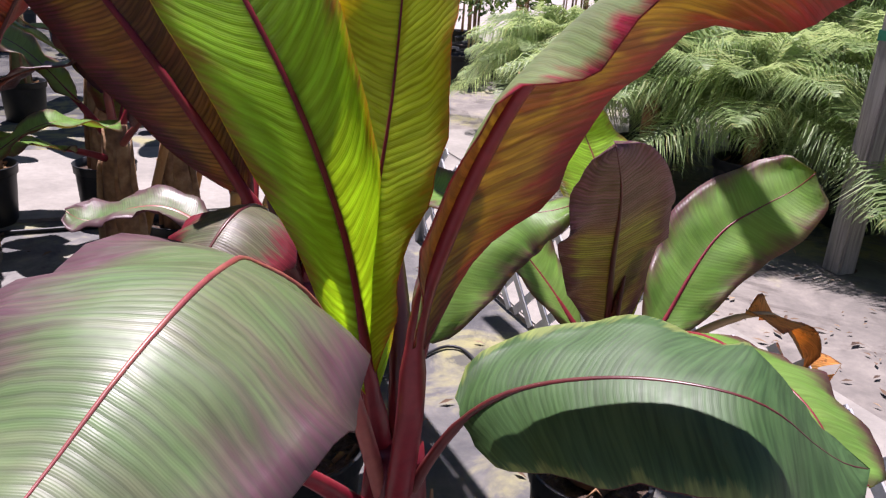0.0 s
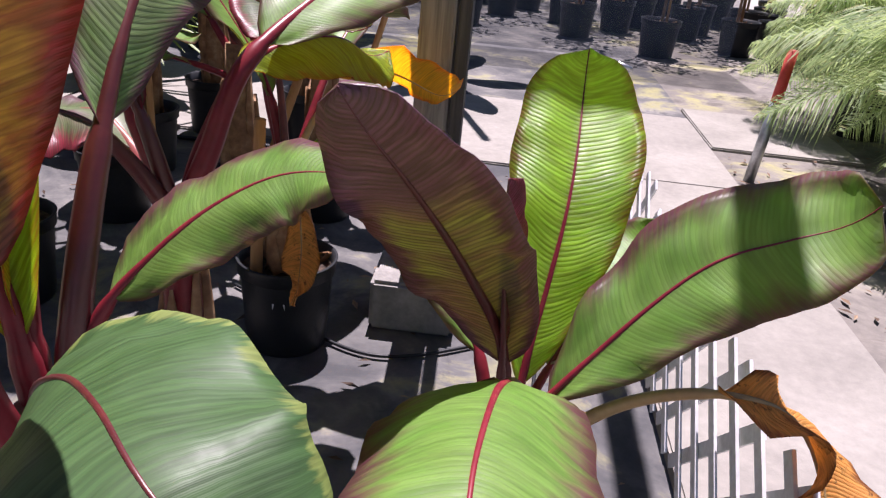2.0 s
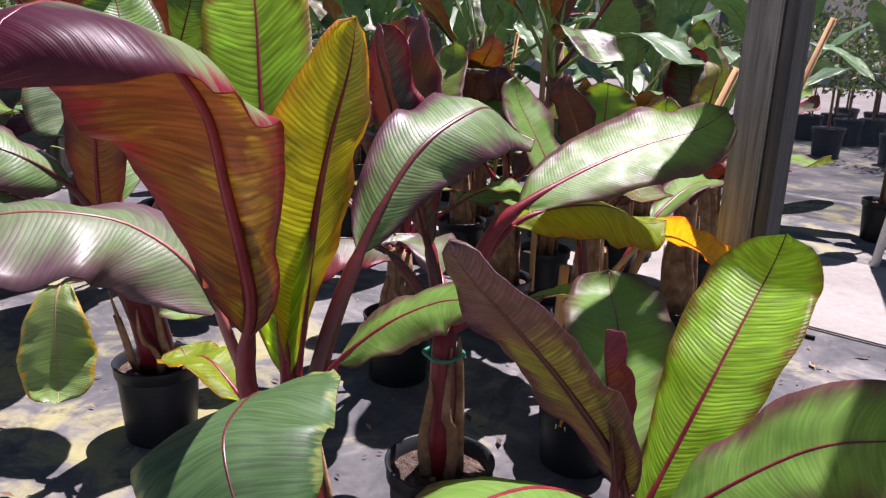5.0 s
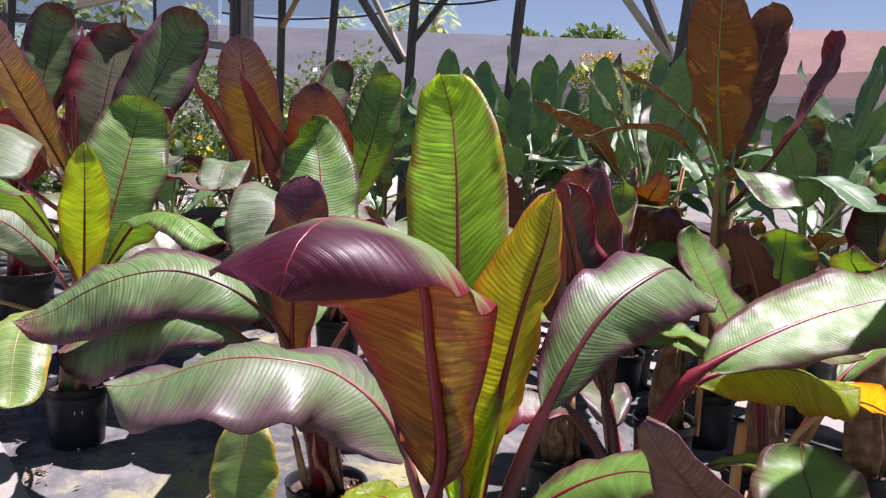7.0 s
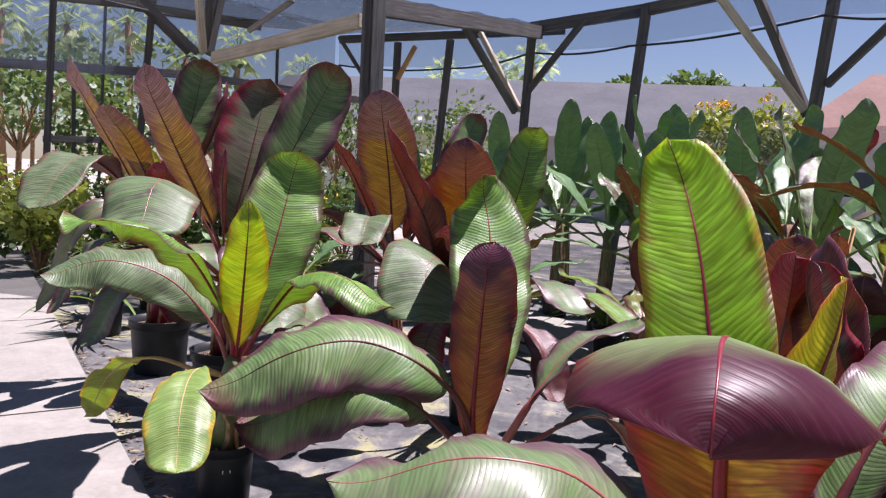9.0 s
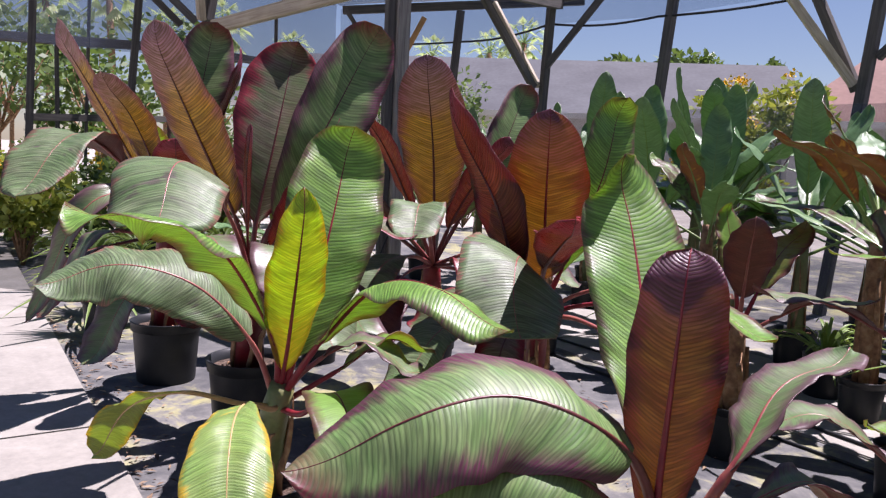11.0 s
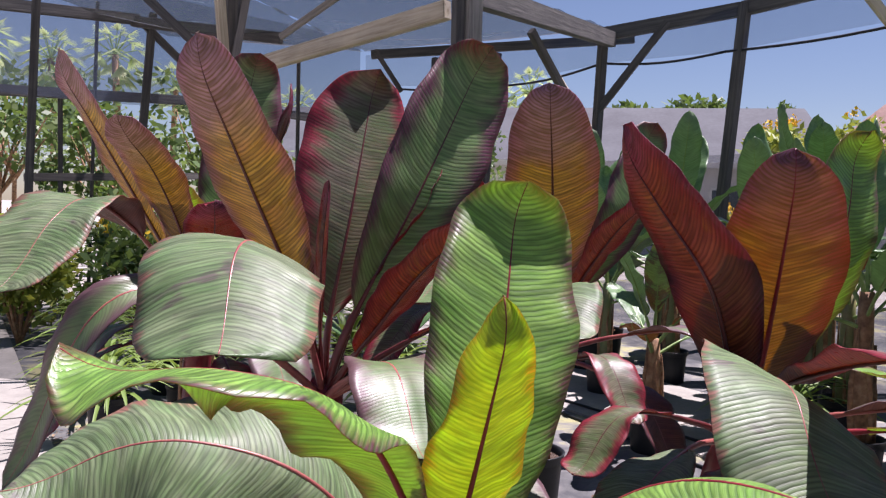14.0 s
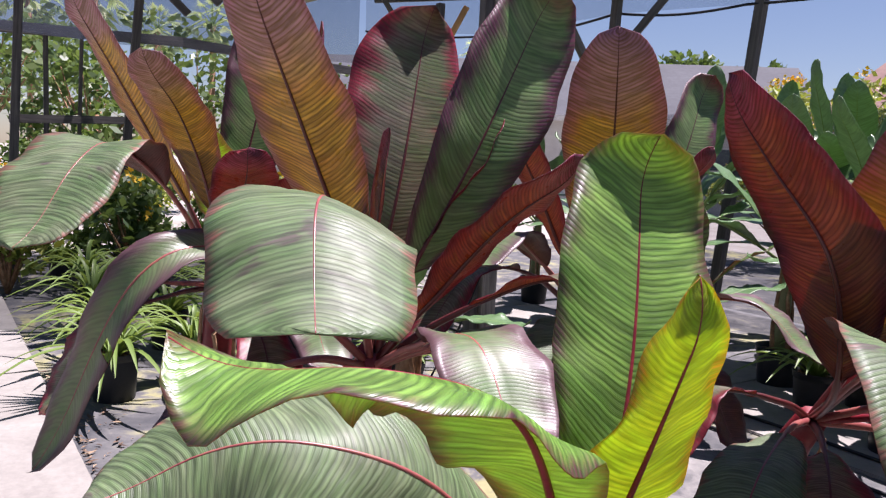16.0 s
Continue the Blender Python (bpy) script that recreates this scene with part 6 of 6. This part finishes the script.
def tree(x, y, h, spread, seed, material, n=2600, size=0.22, text="leafy green tree beyond the nursery", trunk_r=0.16):
    r = random.Random(seed)
    t = base("tree", x, y, 0)
    limbs = [tube([(0, 0, 0), (0.1, 0.05, h * 0.3), (0.05, 0.1, h * 0.6)], [trunk_r, trunk_r * 0.8, trunk_r * 0.45], 9)]
    blobs = []
    for k in range(11):
        a, q = r.random() * 6.28, spread * (0.25 + 0.6 * r.random())
        c = (q * math.cos(a), q * math.sin(a), h * (0.45 + 0.5 * r.random()))
        blobs.append((c, spread * (0.28 + 0.22 * r.random())))
        limbs.append(tube([(0.05, 0.06, h * 0.35), (c[0] * 0.5, c[1] * 0.5, h * 0.45 + c[2] * 0.15), c], [trunk_r * 0.4, trunk_r * 0.25, trunk_r * 0.08], 6))
    mesh_ob("trunk", *joined(limbs), husk, t)
    leaf_cards("crown", crown_points(r, blobs, n), size, material, t, seed)
    return tagged(t, text, "tree")


def bush(x, y, h, spread, seed, material, n=1500, size=0.07, text="leafy green shrub", flowers=0, sprays=False):
    r = random.Random(seed)
    t = base("shrub", x, y, 0)
    stems, blobs = [], []
    for k in range(12):
        a, q = r.random() * 6.28, spread * r.random()
        c = Vector((q * math.cos(a), q * math.sin(a), h * (0.35 + 0.6 * r.random())))
        blobs.append((c, spread * (0.22 + 0.2 * r.random())))
        stems.append(tube([(0, 0, 0), (c.x * 0.4, c.y * 0.4, c.z * 0.5), tuple(c)], [0.02, 0.014, 0.005], 6))
    mesh_ob("stem", *joined(stems), husk, t)
    leaf_cards("foliage", crown_points(r, blobs, n), size, material, t, seed, 2.4 if sprays else 1.8)
    if flowers:
        cs = []
        for k in range(flowers):
            c, q = r.choice(blobs)
            c = c + Vector((r.gauss(0, 0.2) * q, r.gauss(0, 0.2) * q, q * 0.9))
            cs += [c + Vector((r.gauss(0, 0.05), r.gauss(0, 0.05), r.gauss(0, 0.05))) for _ in range(22)]
        leaf_cards("blossom", cs, 0.055, flower_mat, t, seed + 1, 1.2)
    return tagged(t, text, "shrub")


bush(-13.1, 8.0, 3.2, 1.5, 11, lime_leaf, 3200, 0.075, "bright green shrub with yellow flower clusters", 16, True)
bush(2.55, 3.35, 0.95, 0.4, 12, lime_leaf, 700, 0.07, "small broad-leaved shrub beside the taped post")
tree(-52, 26.5, 9.2, 3.2, 21, bush_leaf, 2400, 0.35)
tree(-54, 22.0, 8.8, 3.0, 22, bush_leaf, 2400, 0.35)
tree(-50, 31.0, 9.0, 3.2, 23, bush_leaf, 2400, 0.35)
for k, (x, y, h, s) in enumerate([(-24, 3.2, 3.0, 1.6), (-26, 0.5, 4.2, 2.0), (-22, -3.0, 4.6, 2.0), (-25, -6.5, 5.2, 2.4), (-20, -7.5, 4.6, 2.0), (-18.0, -4.6, 3.6, 1.4), (-30, 4.5, 4.5, 2.2), (-19, -10.5, 5.0, 2.2), (-28, -10, 6.0, 2.5)]):
    tree(x, y, h, s, 30 + k, bush_leaf, 900, 0.13, "grey-green tree behind the shade cloth", 0.09)
for k in range(16):
    a = k * 0.62
    bush(-14.6 - 1.2 * (k % 3) - 0.15 * k, -5.2 + 0.72 * k * 0.8 - (k % 3) * 0.6, 1.2 + 0.8 * ((k * 7) % 5) / 5, 0.8, 50 + k, lime_leaf if k % 4 == 0 else bush_leaf, 900, 0.07, "dense shrub along the back fence", 2 if k % 3 == 0 else 0)
for k, (x, y) in enumerate([(-13.6, -6.6), (-15.5, -7.4), (-12.6, -7.2), (-17.2, -8.2), (-14.8, -9.0)]):
    bush(x, y, 1.7, 1.0, 80 + k, lime_leaf, 1600, 0.07, "yellow-green shrub beside the walkway", 3)

for k, (x, y) in enumerate([(-9.6, -3.4), (-10.6, -2.4), (-11.4, -1.4), (-11.6, -0.3), (-10.9, -3.8), (-12.2, -2.6), (-12.6, -0.9), (-11.8, 0.6), (-9.9, -4.6), (-12.0, -4.4)]):
    bush(x, y, 1.0 + 0.12 * (k % 4), 0.75, 110 + k, lime_leaf if k % 3 == 0 else bush_leaf, 1100, 0.07, "low leafy shrub at the back of the bed", 3 if k % 2 else 0)


def tall_palm(x, y, h, seed, size=2.0):
    r = random.Random(seed)
    t = base("palm_tree", x, y, 0)
    mesh_ob("trunk", *tube([(0, 0, 0), (0.15, 0.1, h * 0.5), (0.0, 0.2, h)], [0.26, 0.2, 0.17], 10), husk, t)
    for k in range(26):
        a, el = k * 2.4, 1.3 - 2.2 * k / 26
        d = Vector((math.cos(a), math.sin(a), 0))
        tip = Vector((0, 0.2, h)) + d * size * math.cos(el) + Vector((0, 0, size * math.sin(el) - 0.2))
        mid = Vector((0, 0.2, h)) + d * size * 0.55 * math.cos(el) + Vector((0, 0, size * 0.6 * math.sin(el) + 0.1))
        vs, fs = [], []
        side = d.cross(Vector((0, 0, 1)))
        for j in range(15):
            f = (j - 7) / 7
            o = len(vs)
            w = (tip - mid) * (1 - 0.35 * abs(f)) + side * f * size * 0.42 - Vector((0, 0, 0.25 * abs(f) * size))
            vs += [mid - side * 0.02, mid + side * 0.02, mid + w * 0.6 + side * 0.05, mid + w, mid + w * 0.6 - side * 0.05]
            fs.append((o, o + 1, o + 2, o + 3, o + 4))
        mesh_ob("frond", *joined([tube([(0, 0.2, h), tuple(mid)], [0.03, 0.02], 5), (vs, fs)]), palm_leaf, t, smooth=False)
    return tagged(t, "tall fan palm far behind the nursery", "palm tree", "fan palms")


fan = tall_palm(-58.3, 8.5, 9.0, 1)
for k, (x, y, s) in enumerate([(-57, 12.6, 1.05), (-55, 14.8, 1.12), (-43, -10.5, 1.0), (-41, -12.8, 0.92), (-46, -5.0, 0.92), (-40, -15.6, 0.95), (-45, -8.0, 0.85), (-47, -1.5, 0.8)]):
    copy_thing(fan, pose(x, y, 0, 0, 0, 55 * k) @ Matrix.Scale(s, 4))


# ---- strap-leaved plants and small things ----
def strap_plant(x, y, seed, n=46, length=0.62, h=0.25):
    r = random.Random(seed)
    t = base("strap_leaf_plant", x, y, h)
    for k in range(n):
        a, el = r.random() * 6.28, 0.6 + 0.85 * r.random()
        d = Vector((math.cos(a), math.sin(a), 0))
        ln, w = length * (0.6 + 0.7 * r.random()), 0.013 + 0.008 * r.random()
        side = d.cross(Vector((0, 0, 1)))
        vs, fs = [], []
        for j in range(9):
            s = j / 8
            c = d * (0.02 + math.cos(el) * ln * s + 0.25 * ln * s * s) + Vector((0, 0, math.sin(el) * ln * s - 0.62 * ln * s ** 2.3))
            q = w * math.sin(math.pi * (0.12 + 0.88 * s)) ** 0.6 if s < 1 else 0.001
            vs += [c - side * q + Vector((0, 0, q * 0.5)), c, c + side * q + Vector((0, 0, q * 0.5))]
        for j in range(8):
            o = j * 3
            fs += [(o, o + 3, o + 4, o + 1), (o + 1, o + 4, o + 5, o + 2)]
        mesh_ob("strap_leaf", vs, fs, strap_leaf, t)
    return tagged(t, "clump of arching green strap leaves in a black pot", "potted plant", "strap-leaved plants")


straps = [strap_plant(-6.1, -1.62, 1), strap_plant(-6.9, -1.85, 2)]
where = [(-6.1, -1.62), (-6.9, -1.85)]
for k, (x, y) in enumerate([(-6.5, -1.2), (-7.4, -1.5), (-8.0, -2.2), (-7.9, -1.1), (-8.8, -1.9), (-9.4, -2.6), (-7.0, -0.6), (-9.0, -1.0), (-10.0, -2.0), (-10.4, -3.1), (-6.9, 0.3), (-8.0, 0.0), (-5.9, 0.15), (-10.8, -1.2), (-9.5, 0.3), (-3.3, 4.0), (-4.4, 3.6), (-5.6, 2.9)]):
    copy_thing(straps[k % 2], pose(x, y, 0.25, 0, 0, 71 * k) @ Matrix.Scale(0.9 + 0.1 * (k % 4), 4))
    where.append((x, y))
for x, y in where:
    pot(x, y, 0.15, 0.3)


def hose(points, text="black irrigation hose lying on the ground", r=0.011):
    C, L = glide(points, 60)
    return tagged(mesh_ob("irrigation_hose", *tube(C, [r] * 60, 7), pot_black), text, "hose")


hose([tuple(uv(-12, 3.95, 0.012)), tuple(uv(-6, 4.02, 0.012)), tuple(uv(-3, 3.92, 0.012)), tuple(uv(0.6, 3.98, 0.012))])
hose([tuple(uv(-12, 4.30, 0.028)), tuple(uv(-7, 4.22, 0.028)), tuple(uv(-4, 4.34, 0.028)), tuple(uv(-1.5, 4.24, 0.028))])
hose([(MP[0] + 0.12, MP[1] - 0.05, 0.9), (MP[0] + 0.14, MP[1] - 0.2, 0.5), (MP[0] + 0.2, MP[1] - 0.38, 0.15), (MP[0] + 0.2, MP[1] - 0.15, 0.02), (MP[0] + 0.3, MP[1] + 0.3, 0.014)], "thin black hose hanging beside the post", 0.007)
hose([(-0.9, 2.3, 0.012), (-0.3, 2.2, 0.012), (0.05, 2.55, 0.012), (0.2, 2.3, 0.012)], r=0.006)


def stick(a, b, r=0.011, text="tan bamboo stake tied to a plant"):
    return tagged(mesh_ob("bamboo_stake", *tube([a, Vector(a).lerp(Vector(b), 0.5), b], [r, r * 0.95, r * 0.85], 8), wood_tan), text, "stake", "bamboo stakes")


for x, y, dx, dy, h in [(-1.12, 2.7, 0.2, 0.35, 1.3), (-1.69, 3.77, 0.15, 0.2, 1.1), (-1.07, 3.12, 0.25, 0.3, 1.5), (-1.6, 2.62, 0.05, -0.05, 1.4), (-2.9, 3.1, 0.1, 0.1, 1.4), (-0.6, 2.06, 0.02, 0.0, 0.7)]:
    stick((x, y, 0.22), (x + dx, y + dy, h), 0.018 if h < 1.35 else 0.014)
for x, y in ((-2.73, 2.83), (-1.69, 3.77), (-2.2, 3.6), (-2.5, 4.0), (-3.4, 2.3), (-3.1, 3.7), (-5.6, 1.9), (-5.3, 0.1)):
    pot(x, y, 0.15, 0.29)
for k, (x, y, h) in enumerate([(-2.73, 2.83, 0.6), (-1.69, 3.77, 0.6), (-2.2, 3.6, 0.8), (-2.5, 4.0, 0.8), (-3.4, 2.3, 0.5), (-3.1, 3.7, 0.9), (-5.6, 1.9, 0.5), (-5.3, 0.1, 0.5)]):
    ring_plant(x, y, 0.25, h, 6, [["green", "dusk", "amber"], ["plain", "green"], ["blotch", "plain"], ["plain"]][k % 4], 0.22, 0.75, 90 + k, "banana plant with mixed green and dusky leaves")

litter_vs, litter_fs = [], []
lr = random.Random(5)
for k in range(1500):
    if k < 600:
        p = uv(2.25 + 2.2 * lr.random() ** 1.5, 0.5 + 5 * lr.random())
    elif k < 1100:
        p = uv(-4 + 5.3 * lr.random(), 0.6 + 3.4 * lr.random())
    else:
        p = uv(-7 + 5 * lr.random(), 0.58 + 0.35 * lr.random() ** 2)
    p.z = 0.012
    a, s = lr.random() * 6.28, 0.006 + 0.016 * lr.random() ** 2
    d, e = Vector((math.cos(a), math.sin(a), 0.25 * lr.random())) * s * 1.8, Vector((-math.sin(a), math.cos(a), 0)) * s * 0.6
    o = len(litter_vs)
    litter_vs += [p - d, p + e + Vector((0, 0, 0.004)), p + d, p - e + Vector((0, 0, 0.003))]
    litter_fs.append((o, o + 1, o + 2, o + 3))
litter_mat = foliage("leaf_litter", [(0.0, (0.05, 0.03, 0.02)), (0.5, (0.16, 0.10, 0.06)), (1.0, (0.34, 0.25, 0.16))], (0.2, 0.12, 0.05), 0.1, 0.9)
tagged(mesh_ob("leaf_litter", litter_vs, litter_fs, litter_mat, smooth=False), "scattered dry brown leaf litter on the ground", "litter", kind="stuff")
